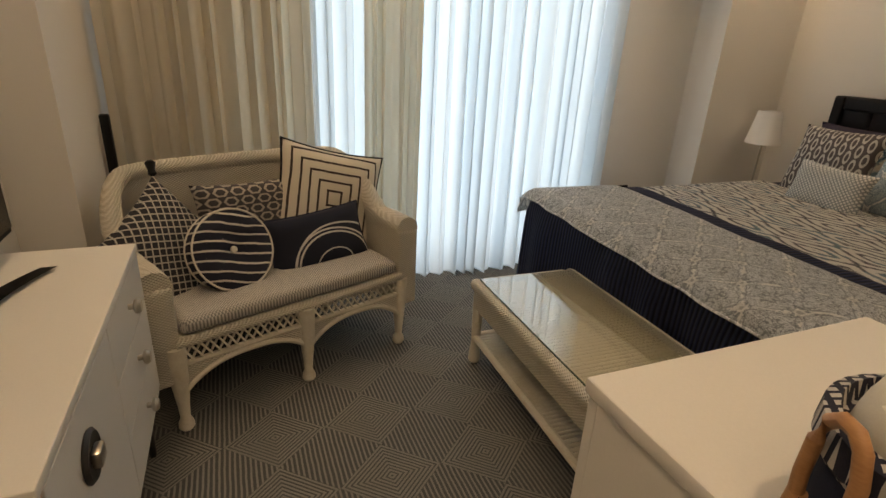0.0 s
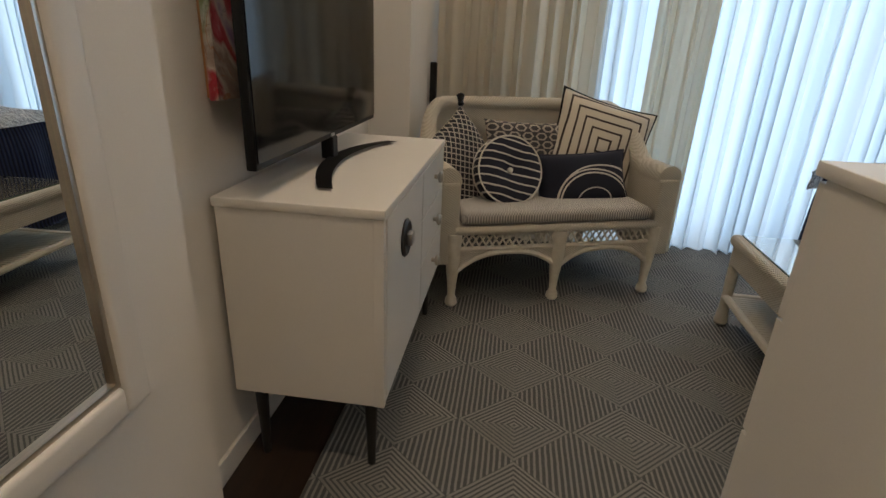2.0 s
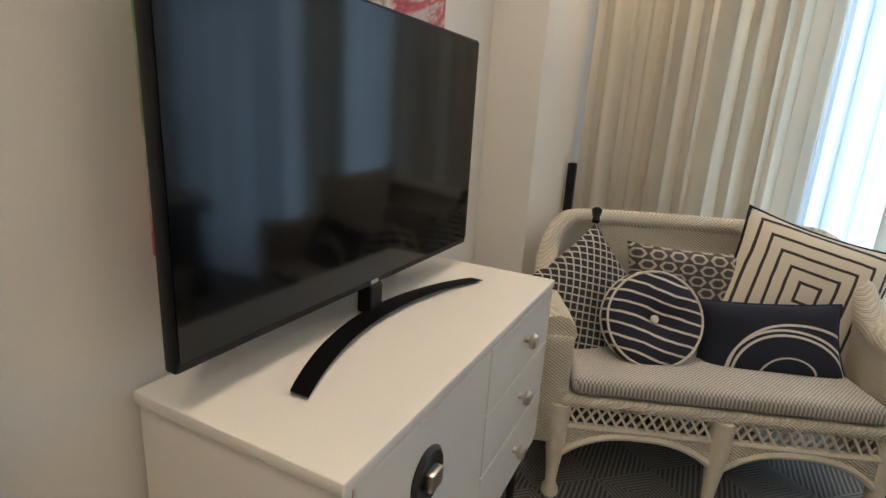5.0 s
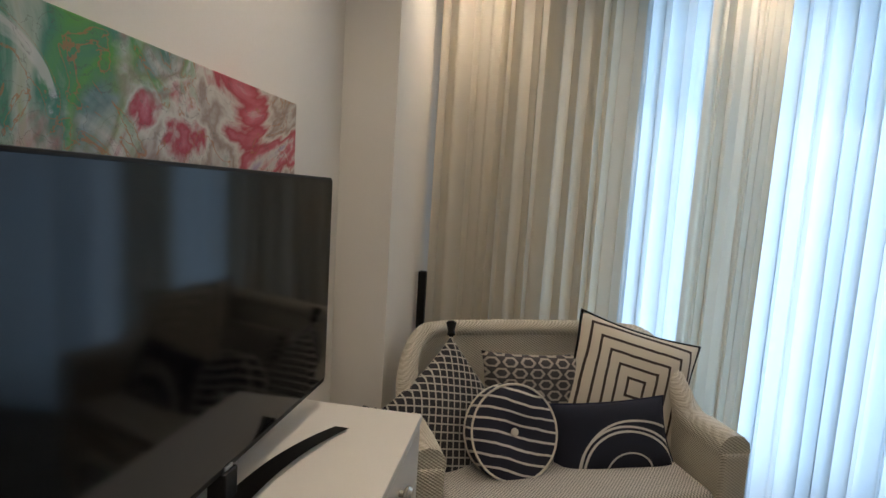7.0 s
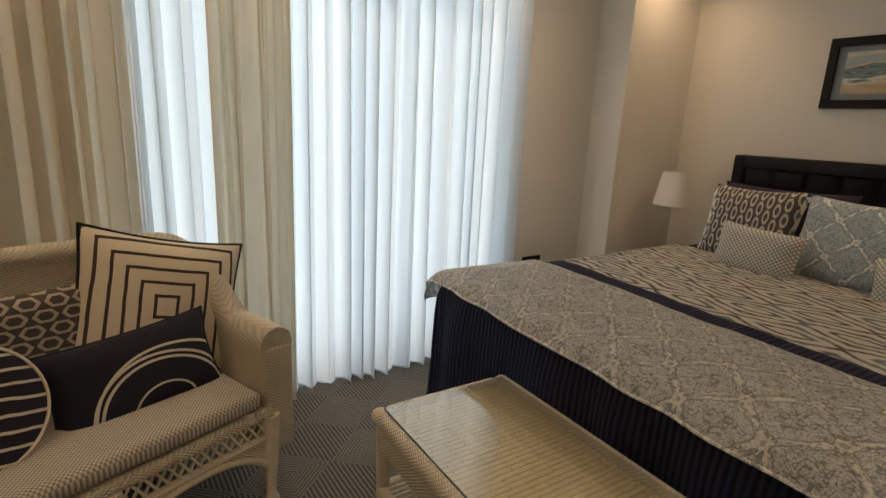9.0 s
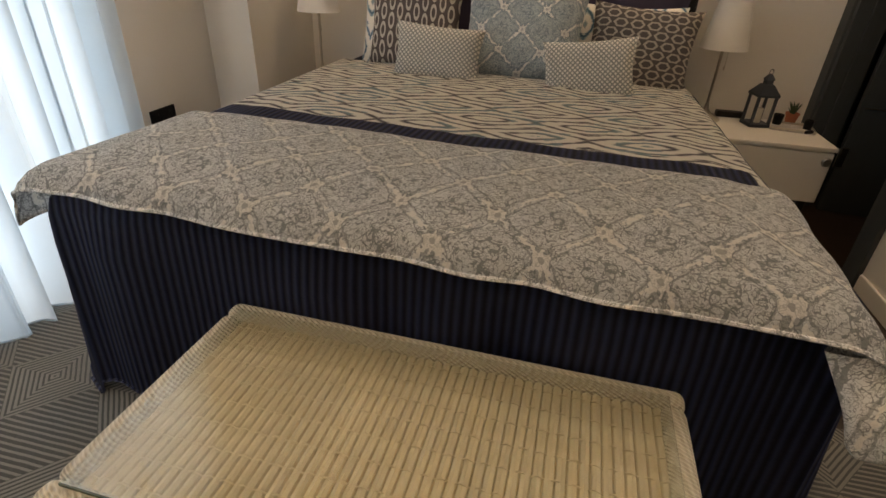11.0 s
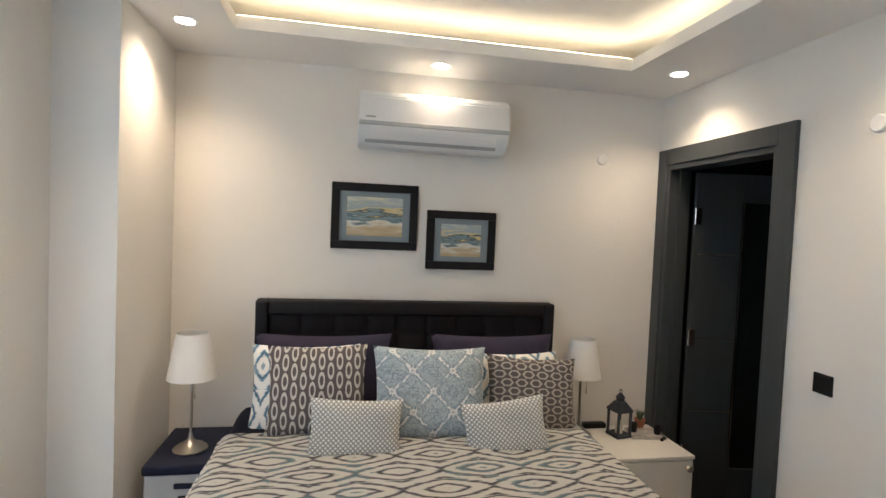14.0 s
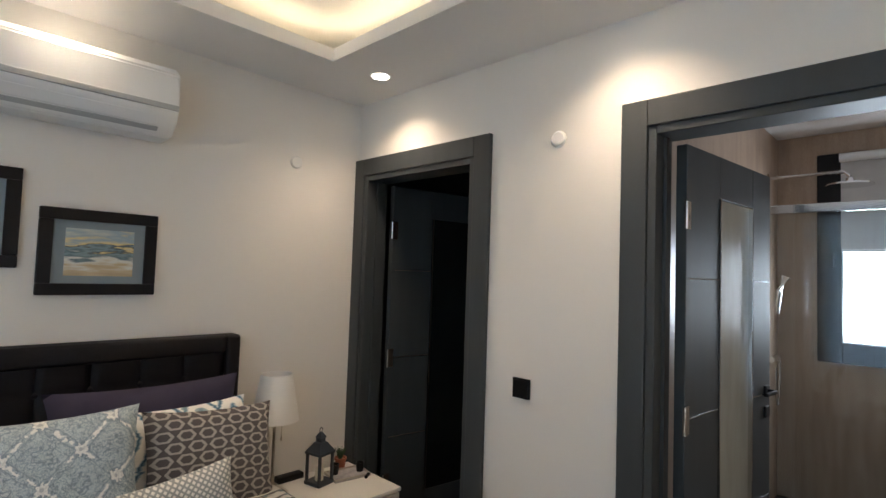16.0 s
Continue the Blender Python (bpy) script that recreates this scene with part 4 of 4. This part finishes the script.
def tufts(u, v):
    x, z = 0.70 + 1.536 * u, 0.45 + 0.65 * v
    k = u * 9
    f = abs(math.sin(k * math.pi))
    row = abs(math.sin((z - 0.40) / 0.30 * math.pi))
    d = 0.022 * f ** 0.35 * (0.35 + 0.65 * row ** 0.4)
    return Vector((x, 3.93 - d - 0.004, z))


grid(bm, 108, 40, tufts)
part("headboard_padding", bm, LEATHER, hb)
for i in range(1, 9):
    part("tuft_button", lathe(bmesh.new(), [(0.002, 0.0), (0.013, 0.002), (0.010, 0.008), (0.002, 0.011)], 10, pose(0.70 + 1.536 * i / 9, 3.928, 1.0, 90)), LEATHER, hb)


def soft(x, y, k=1.0, s=0.0):
    return 0.008 * k * (noise.noise(Vector((x * 3.1, y * 3.1, s))) + 0.5 * noise.noise(Vector((x * 8, y * 8, s + 3))))


def drape_cloth(name, x0, x1, y0, y1, top, foot, side0, side1, lift, material, label, nx=90, ny=70, wave=0.012, seed=0.0, puff=0.0, rnd=0.05):
    """Cloth over the mattress: lies on top between x0..x1 and y0..y1; falls by foot at the low y end and by side0, side1 at the sides."""
    bm = bmesh.new()
    lx, ly = side0 + (x1 - x0) + side1, foot + (y1 - y0)

    def fold(d, edge, length):
        # distance past an edge -> outward offset and drop
        if d <= 0:
            return 0.0, 0.0
        q = rnd * math.pi / 2
        if d < q:
            a = d / rnd
            return rnd * math.sin(a), rnd * (1 - math.cos(a))
        return rnd, rnd + d - q

    def at(u, v):
        s, t = u * lx - side0, v * ly - foot
        ox, dz1 = fold(-s, 0, side0) if s < 0 else fold(s - (x1 - x0), 0, side1)
        oy, dz2 = fold(-t, 0, foot)
        drop = max(dz1, dz2) + 0.35 * min(dz1, dz2)
        x = x0 - ox if s < 0 else (x1 + ox if s > x1 - x0 else x0 + s)
        y = y0 - oy if t < 0 else y0 + t
        wv = wave * min(1, drop / 0.15)
        along = (x * 17 + math.sin(x * 7 + seed) * 1.5) if dz2 > dz1 else (y * 17 + math.sin(y * 6 + seed) * 1.5)
        flare = 0.10 * drop
        if dz2 >= dz1 and drop > 0:
            y -= wv * (1 + math.sin(along)) + flare * 0.4
        elif drop > 0:
            x += (-1 if s < 0 else 1) * (wv * (1 + math.sin(along)) + flare)
        z = top + lift - drop
        if drop == 0:
            z += soft(x, y, 1.0, seed) * min(1, (t if foot else 1) / 0.1, s / 0.1 + 0.01, (x1 - x0 - s) / 0.1 + 0.01)
            ins = min(1, (t if foot else 1) / 0.14, s / 0.14, (x1 - x0 - s) / 0.14)
            z += puff * (3 * ins * ins - 2 * ins ** 3) * (1 - (2 * v - 1) ** 8)
        return Vector((x, y, max(z, 0.016)))
    grid(bm, nx, ny, at)
    bmesh.ops.solidify(bm, geom=bm.faces[:], thickness=0.008)
    ob = solo(name, bm, material, Matrix(), label, "bedding")
    part("foot_hem", tube(bmesh.new(), [at(k / 80, 0.0) for k in range(81)], 0.0045, 6), material, ob, "stitched edge")
    for u in (0.0, 1.0):
        part("side_hem", tube(bmesh.new(), [at(u, k / 40) for k in range(41)], 0.0045, 6), material, ob, "stitched edge")
    return ob


SKEW = pose(1.45, 2.0, 0, 0, 0, -3.8) @ pose(-1.45, -2.0, 0)
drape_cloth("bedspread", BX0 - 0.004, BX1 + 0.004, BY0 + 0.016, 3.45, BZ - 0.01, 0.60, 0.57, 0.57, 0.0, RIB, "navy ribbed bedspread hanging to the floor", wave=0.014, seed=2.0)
drape_cloth("navy_sheet", BX0 - 0.004, BX1 + 0.004, 3.44, 3.86, BZ - 0.012, 0.0, 0.15, 0.15, 0.0, NAVY, "navy sheet tucked round the mattress under the cushions", seed=9.0, nx=60, ny=20)
drape_cloth("ikat_duvet_cover", BX0 - 0.012, BX1 - 0.02, 2.26, 3.46, BZ + 0.008, 0.0, 0.07, 0.09, 0.0, IKAT, "white cover with grey and teal ikat lozenges", seed=4.0, nx=80, ny=60, puff=0.010)
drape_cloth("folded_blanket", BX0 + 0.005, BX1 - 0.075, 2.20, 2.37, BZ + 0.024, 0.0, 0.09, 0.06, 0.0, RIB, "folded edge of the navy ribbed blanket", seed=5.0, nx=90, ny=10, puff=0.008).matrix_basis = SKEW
quilt = drape_cloth("quilt", BX0 - 0.055, BX1 - 0.03, 1.785, 2.265, BZ + 0.022, 0.09, 0.19, 0.22, 0.0, QUILT, "pale grey-blue damask quilt folded over the bed's foot", seed=7.0, wave=0.02, puff=0.030, rnd=0.07)
quilt.matrix_basis = SKEW
# the quilt's long corner hanging off the bed, folded into a soft rounded flap
bm = bmesh.new()


def flap(u, v):
    a = 2 * math.pi * u
    end = math.sqrt(max(0.0, 1 - (max(0, v - 0.8) / 0.2) ** 2))
    half = (0.050 - 0.012 * math.sin(v * 2.6)) * end
    return Vector((2.265 + 0.085 * v + half * math.cos(a), 1.70 + 0.03 * (1 - v) + 0.012 * math.sin(v * 8) * (1 - v) + (0.016 + 0.005 * math.sin(a * 3 + v * 5)) * end * math.sin(a),
                   0.60 - 0.20 * v + 0.3 * half * math.cos(a)))


grid(bm, 24, 22, flap)
part("hanging_corner", bm, QUILT, quilt, "corner hanging loose below the bed's edge")


def on_bed(x, y, z, lean, turn=0, spin=0):
    return pose(x, y, z, 0, 0, turn) @ pose(0, 0, 0, 90 - lean) @ pose(0, 0, 0, 0, 0, spin)


G = "cushions on the bed"
for x in (1.0, 1.91):
    pillow("bed_pillow", 0.70, 0.42, 0.14, PLUM, on_bed(x, 3.79, 0.815, 12), "dark plum cotton bed pillow against the headboard", group=G)
for x, z in ((0.92, 0.835), (1.97, 0.795)):
    pillow("sham_pillow", 0.52, 0.43, 0.12, IKATSHAM, on_bed(x, 3.63, z - 0.045, 16), "blue and white ikat pillow", group=G)
pillow("square_cushion", 0.46, 0.42, 0.14, OVALS, on_bed(0.985, 3.49, 0.825, 18, 0, 1), "brown and cream oval chain cushion", group=G)
pillow("square_cushion", 0.47, 0.40, 0.14, TAUPE, on_bed(2.025, 3.49, 0.775, 20, -2, -3), "taupe hexagon patterned cushion", group=G)
pillow("square_cushion", 0.55, 0.44, 0.15, CUSHDAMASK, on_bed(1.505, 3.44, 0.82, 24, 0, -1), "blue damask square cushion", group=G)
pillow("oblong_cushion", 0.40, 0.25, 0.11, PEPPER, on_bed(1.158, 3.24, 0.737, 16, 2, -3), "pale grey speckled oblong cushion", group=G)
pillow("oblong_cushion", 0.385, 0.255, 0.11, PEPPER, on_bed(1.81, 3.23, 0.722, 16, -6, 8), "pale grey speckled oblong cushion lying askew", group=G)


# ---- nightstands and what stands on them ----
nl = thing("nightstand", pose(0.245, 3.51, 0), "pale grey box nightstand with a navy cover", "nightstand")
part("frame", B(0.0, 0.34, 0.01, 0.44, 0.0, 0.215, bevel=0.004), IRON, nl)
part("storage_box", B(0.004, 0.336, 0.0, 0.44, 0.22, 0.447, bevel=0.008), GREYCLOTH, nl, "pale grey cloth storage box")
part("cover", B(-0.004, 0.345, -0.008, 0.45, 0.447, 0.492, bevel=0.01), NAVY, nl, "navy cloth cover")
part("handle", B(0.13, 0.25, -0.008, 0.001, 0.385, 0.41, bevel=0.003), NAVY, nl)
for a in ((0.15, 0.25, 0.345, 0.353), (0.15, 0.25, 0.300, 0.308), (0.15, 0.158, 0.308, 0.345), (0.242, 0.25, 0.308, 0.345)):
    part("label_holder", B(a[0], a[1], -0.006, 0.001, a[2], a[3]), BLACK, nl)

nr = thing("nightstand", pose(2.47, 3.50, 0), "low white nightstand with one drawer on dark legs", "nightstand")
part("top", B(0.0, 0.50, 0.0, 0.45, 0.412, 0.432, bevel=0.003), LACQUER, nr)
part("body", B(0.006, 0.494, 0.022, 0.446, 0.16, 0.411, bevel=0.002), LACQUER, nr)
d_ = part("drawer", B(0.008, 0.492, 0.004, 0.021, 0.165, 0.405, bevel=0.002), LACQUER, nr)
knob(d_, pose(0.215, 0.005, 0.25, 90))
knob(d_, pose(0.46, 0.005, 0.37, 90))
for x in (0.04, 0.46):
    for y in (0.05, 0.40):
        part("leg", lathe(bmesh.new(), [(0.010, 0), (0.016, 0.16)], 10, pose(x, y, 0)), IRON, nr)


def table_lamp(m, label, h):
    t = thing("table_lamp", m, label, "table lamp", "bedside lamps")
    part("base", lathe(bmesh.new(), [(0.075, 0), (0.078, 0.006), (0.06, 0.02), (0.03, 0.034), (0.012, 0.055), (0.008, 0.08)], 28), NICKEL, t, "brushed nickel base")
    part("stem", lathe(bmesh.new(), [(0.0065, 0.075), (0.0065, h - 0.09)], 12), NICKEL, t)
    bm = bmesh.new()
    lathe(bm, [(0.110, h - 0.215), (0.072, h)], 36)
    bmesh.ops.delete(bm, geom=[fc for fc in bm.faces if len(fc.verts) > 4], context="FACES")
    bmesh.ops.solidify(bm, geom=bm.faces[:], thickness=0.002)
    part("shade", bm, SHADE, t, "white cloth shade")
    part("holder", lathe(bmesh.new(), [(0.016, h - 0.15), (0.018, h - 0.09), (0.006, h - 0.085)], 12), WHITEPL, t)
    c = part("pull_chain", tube(bmesh.new(), [(0.02, -0.03, h - 0.15), (0.021, -0.03, h - 0.29)], 0.0015, 5), NICKEL, t)
    part("bob", lathe(bmesh.new(), [(0.002, h - 0.31), (0.005, h - 0.30), (0.002, h - 0.285)], 8, pose(0.021, -0.03, 0)), NICKEL, c)
    return t


table_lamp(pose(0.395, 3.68, 0.492), "nickel table lamp with white shade on navy cover", 0.56)
table_lamp(pose(2.452, 3.83, 0.432), "nickel table lamp with white shade on white nightstand", 0.56)

ln = thing("lantern", pose(2.69, 3.80, 0.432, 0, 0, 12) @ Matrix.Diagonal((0.95, 0.95, 1.22, 1)), "dark blue-grey metal candle lantern", "lantern")
part("base", B(-0.055, 0.055, -0.055, 0.055, 0.0, 0.014, bevel=0.003), BLUEIRON, ln)
for x in (-0.045, 0.045):
    for y in (-0.045, 0.045):
        part("post", B(x - 0.006, x + 0.006, y - 0.006, y + 0.006, 0.014, 0.12), BLUEIRON, ln)
part("eave", B(-0.056, 0.056, -0.056, 0.056, 0.12, 0.132, bevel=0.003), BLUEIRON, ln)
part("roof", lathe(bmesh.new(), [(0.074, 0.132), (0.035, 0.165), (0.024, 0.168), (0.024, 0.182), (0.03, 0.185), (0.008, 0.205)], 4, pose(0, 0, 0, 0, 0, 45)), BLUEIRON, ln)
part("ring", tube(bmesh.new(), [(0.010 * math.cos(k * math.tau / 12), 0, 0.213 + 0.010 * math.sin(k * math.tau / 12)) for k in range(12)], 0.002, 5, True), BLUEIRON, ln)
part("candle", lathe(bmesh.new(), [(0.022, 0.014), (0.022, 0.07), (0.018, 0.072)], 16), WAX, ln)

tr = thing("trinket_tray", pose(2.855, 3.79, 0.432, 0, 0, -10), "marbled tray with small dark dishes", "tray")
part("plate", B(-0.10, 0.10, -0.07, 0.07, 0.0, 0.008, bevel=0.003), varied("marbled_tray", (0.35, 0.33, 0.33), (0.62, 0.58, 0.55), 0.3, 18, 60), tr)
for a in ((-0.10, 0.10, -0.07, -0.064), (-0.10, 0.10, 0.064, 0.07), (-0.10, -0.094, -0.064, 0.064), (0.094, 0.10, -0.064, 0.064)):
    part("edge", B(*a, 0.008, 0.016), NICKEL, tr)


def votive(x, y, z, s=1.0):
    v = thing("votive_cup", pose(x, y, z), "small black votive cup with candle", "candle cup", "votive cups")
    bm = bmesh.new()
    lathe(bm, [(0.020 * s, 0), (0.024 * s, 0.05 * s), (0.021 * s, 0.05 * s), (0.018 * s, 0.035 * s)], 18)
    part("cup", bm, BLACK, v)
    part("wax", lathe(bmesh.new(), [(0.017 * s, 0.036 * s), (0.004, 0.037 * s)], 14), WAX, v)


votive(2.80, 3.83, 0.441)
votive(2.925, 3.78, 0.441, 0.9)
pt = thing("potted_plant", pose(2.885, 3.90, 0.432), "small green plant in a terracotta pot", "plant")
part("pot", lathe(bmesh.new(), [(0.022, 0), (0.03, 0.045), (0.033, 0.046), (0.033, 0.056), (0.027, 0.056), (0.025, 0.045)], 18), TERRA, pt)
for i in range(26):
    a, r = i * 2.4, 0.002 + 0.0004 * i
    bm = bmesh.new()
    hgt = 0.035 + 0.03 * random.random()
    tube(bm, [(r * math.cos(a) * k, r * math.sin(a) * k, 0.045 + hgt * k / 3) for k in range(4)], lambda k: 0.005 * (1 - k) + 0.001, 5)
    part("leaf", bm, LEAFGREEN, pt)
bx = thing("headphone_case", pose(2.60, 3.93, 0.432), "flat black case lying on the nightstand", "case")
part("body", B(-0.07, 0.07, -0.025, 0.025, 0, 0.03, bevel=0.006), BLACK, bx)
lt = thing("lighter", pose(2.90, 3.685, 0.441, 0, 0, 35), "short dark cylinder lying on the tray", "lighter")
part("tube", tube(bmesh.new(), [(-0.02, 0, 0.009), (0.02, 0, 0.009)], 0.009, 10), BLACK, lt)


# ---- pictures, air conditioner, fixtures ----
def picture(cx, cz, w, h, art, label):
    p_ = thing("framed_picture", pose(cx, 4.0, cz), label, "picture", "pictures over the bed")
    b = 0.045
    for a in ((-w / 2, w / 2, h / 2 - b, h / 2), (-w / 2, w / 2, -h / 2, -h / 2 + b), (-w / 2, -w / 2 + b, -h / 2 + b, h / 2 - b), (w / 2 - b, w / 2, -h / 2 + b, h / 2 - b)):
        part("frame", B(a[0], a[1], -0.025, 0, a[2], a[3], bevel=0.004), LEATHER, p_)
    part("mount", B(-w / 2 + b, w / 2 - b, -0.012, -0.004, -h / 2 + b, h / 2 - b), MAT_BLUE, p_)
    part("print", B(-w / 2 + b + 0.04, w / 2 - b - 0.04, -0.0145, -0.012, -h / 2 + b + 0.03, h / 2 - b - 0.03), art, p_)


picture(1.245, 1.643, 0.478, 0.365, SEA1, "black framed seascape at sunset with blue-grey mount")
picture(1.742, 1.528, 0.405, 0.335, SEA2, "black framed beach print with blue-grey mount")

ac = thing("air_conditioner", pose(1.54, 4.0, 2.014), "white split air conditioner on the wall over the bed", "air conditioner")
bm = bmesh.new()
prof = [(0, 0.29), (-0.16, 0.285), (-0.20, 0.25), (-0.205, 0.11), (-0.19, 0.06), (-0.13, 0.0), (0, 0.0)]
ends = [[bm.verts.new((x, y, z)) for y, z in prof] for x in (-0.405, 0.405)]
for k in range(len(prof)):
    a, b = k, (k + 1) % len(prof)
    bm.faces.new((ends[0][a], ends[0][b], ends[1][b], ends[1][a]))
bm.faces.new(ends[0])
bm.faces.new(ends[1][::-1])
bmesh.ops.bevel(bm, geom=bm.edges[:], offset=0.008, segments=2, affect="EDGES")
part("body", bm, WHITEPL, ac)
part("trim_strip", B(-0.402, 0.402, -0.209, -0.200, 0.100, 0.122, bevel=0.002), GREYPL, ac)
part("louver", B(-0.36, 0.33, -0.012, 0.0, -0.045, 0.0, bevel=0.003), WHITEPL, ac, "", pose(0, -0.185, 0.078, 30))
part("outlet_gap", B(-0.37, 0.34, -0.006, 0.002, -0.02, 0.0), GREYPL, ac, "", pose(0, -0.160, 0.034, 45))
part("display", B(-0.37, -0.32, -0.2075, -0.204, 0.138, 0.146), GREYPL, ac)


def plate(name, m, w, h, gangs, label, cat):
    p_ = thing(name, m, label, cat)
    part("plate", B(-w / 2, w / 2, -0.010, 0, -h / 2, h / 2, bevel=0.003), BLACK, p_)
    for i in range(gangs):
        c = -w / 2 + w * (i + 0.5) / gangs
        if cat == "socket":
            part("outlet", lathe(bmesh.new(), [(0.022, 0.0), (0.022, 0.003), (0.018, 0.003), (0.017, 0.001)], 18, pose(c, -0.010, 0, 90)), BLACK, p_)
        else:
            part("rocker", B(c - w / gangs / 2 + 0.006, c + w / gangs / 2 - 0.006, -0.014, -0.010, -h / 2 + 0.008, h / 2 - 0.008, bevel=0.002), BLACK, p_)


plate("light_switch", pose(3.0, 2.815, 1.03, 0, 0, -90), 0.085, 0.082, 1, "black light switch on the wall between the doors", "switch")
plate("wall_socket", pose(3.0, 2.62, 0.437, 0, 0, -90), 0.155, 0.08, 2, "black double socket low on the wall", "socket")
plate("wall_socket", pose(-0.04, 2.90, 0.43, 0, 0, 90), 0.155, 0.08, 2, "black double socket low beside the curtain", "socket")
for m in (pose(2.596, 4.0, 2.05, 90), pose(3.0, 2.666, 2.045, 90, 0, -90), pose(1.38, -0.39, 1.83, -90)):
    c = thing("cable_cover", m, "small white round cable cover on the wall", "cable cover", "cable covers")
    part("cap", lathe(bmesh.new(), [(0.034, 0), (0.034, 0.006), (0.028, 0.012)], 20), CEIL, c)

dl = thing("downlight", pose(*DOWNLIGHTS[0], H), "round recessed white ceiling downlight", "downlight", "ceiling downlights")
bm = bmesh.new()
lathe(bm, [(0.040, -0.002), (0.050, -0.004), (0.053, -0.001), (0.053, 0.0)], 28)
part("ring", bm, WHITEPL, dl)
part("diffuser", lathe(bmesh.new(), [(0.040, -0.0045), (0.040, -0.003)], 28), LED, dl, "glowing diffuser")
for px, py in DOWNLIGHTS[1:]:
    copy_thing(dl, pose(px, py, H))

# ---- cabinet with basket, mirror ----
cb = thing("white_cabinet", pose(2.444, 0.708, 0), "tall plain white cabinet at the passage", "cabinet")
W, D = 0.552, 0.56
part("top", B(0, W, 0, D, 0.940, 0.962, bevel=0.003), LACQUER, cb)
part("body", B(0.022, W, 0.006, D - 0.006, 0.06, 0.939, bevel=0.002), LACQUER, cb)
part("plinth", B(0.05, W, 0.03, D - 0.03, 0.0, 0.06), LACQUER, cb)
for i in range(4):
    z0 = 0.066 + i * 0.218
    w_ = part("drawer", B(0.002, 0.021, 0.008, D - 0.008, z0, z0 + 0.213, bevel=0.002), LACQUER, cb)
    knob(w_, pose(0.003, D / 2, z0 + 0.11, 0, -90))

bk = thing("basket", pose(2.758, 0.820, 0.962) @ Matrix.Diagonal((0.87, 0.87, 0.87, 1)), "navy cloth basket with checked rim and bent wooden handle", "basket")
bm = bmesh.new()
lathe(bm, [(0.095, 0.0), (0.112, 0.012), (0.118, 0.05), (0.114, 0.115), (0.104, 0.115), (0.1, 0.05)], 32)
part("body", bm, NAVY, bk)
part("rim", lathe(bmesh.new(), [(0.116, 0.095), (0.123, 0.105), (0.121, 0.135), (0.108, 0.14), (0.104, 0.12)], 32), BASKETCLOTH, bk, "checked cloth rim")
HA = radians(246)
hd = part("handle", bmesh.new(), TANWOOD, bk, "bent tan wooden handle")
bm = bmesh.new()
prof = [(-0.027, 0.045), (-0.030, 0.08), (-0.028, 0.12), (-0.020, 0.146), (-0.008, 0.157), (0.008, 0.157), (0.020, 0.146), (0.028, 0.12), (0.030, 0.08), (0.027, 0.045)]
tube(bm, [(0.127 * math.cos(HA) - w_ * math.sin(HA), 0.127 * math.sin(HA) + w_ * math.cos(HA), z_) for w_, z_ in prof], 0.0075, 10)
for w_ in (-0.027, 0.027):
    lathe(bm, [(0.009, 0.030), (0.011, 0.036), (0.009, 0.058)], 12, pose(0.126 * math.cos(HA) - w_ * math.sin(HA), 0.126 * math.sin(HA) + w_ * math.cos(HA), 0))
hd.data = mesh_of("handle", bm, TANWOOD)
bm = bmesh.new()


def bundle(u, v):
    a, b = u * math.tau, v * math.pi / 2
    r = 0.098 * math.cos(b) ** 0.7
    return Vector((r * math.cos(a), r * math.sin(a), 0.125 + 0.06 * math.sin(b) + 0.012 * math.sin(3 * a + 5 * b)))


grid(bm, 28, 10, bundle)
part("folded_cloth", bm, CREAM, bk, "cream folded cloth")

mr = thing("wall_mirror", pose(2.608, -0.28, 0.55), "tall mirror with a wide white frame", "mirror")
MW, MH, F = 0.62, 1.35, 0.05
part("glass", B(F, MW - F, 0.004, 0.014, F, MH - F), MIRROR, mr)
for a in ((0, F, 0, MH), (MW - F, MW, 0, MH), (F, MW - F, 0, F), (F, MW - F, MH - F, MH)):
    part("frame", B(a[0], a[1], 0.002, 0.03, a[2], a[3], bevel=0.008, seg=3), LACQUER, mr)
for a in ((F, F + 0.008, F, MH - F), (MW - F - 0.008, MW - F, F, MH - F), (F + 0.008, MW - F - 0.008, F, F + 0.008)):
    part("inner_bead", B(a[0], a[1], 0.014, 0.022, a[2], a[3]), NICKEL, mr)
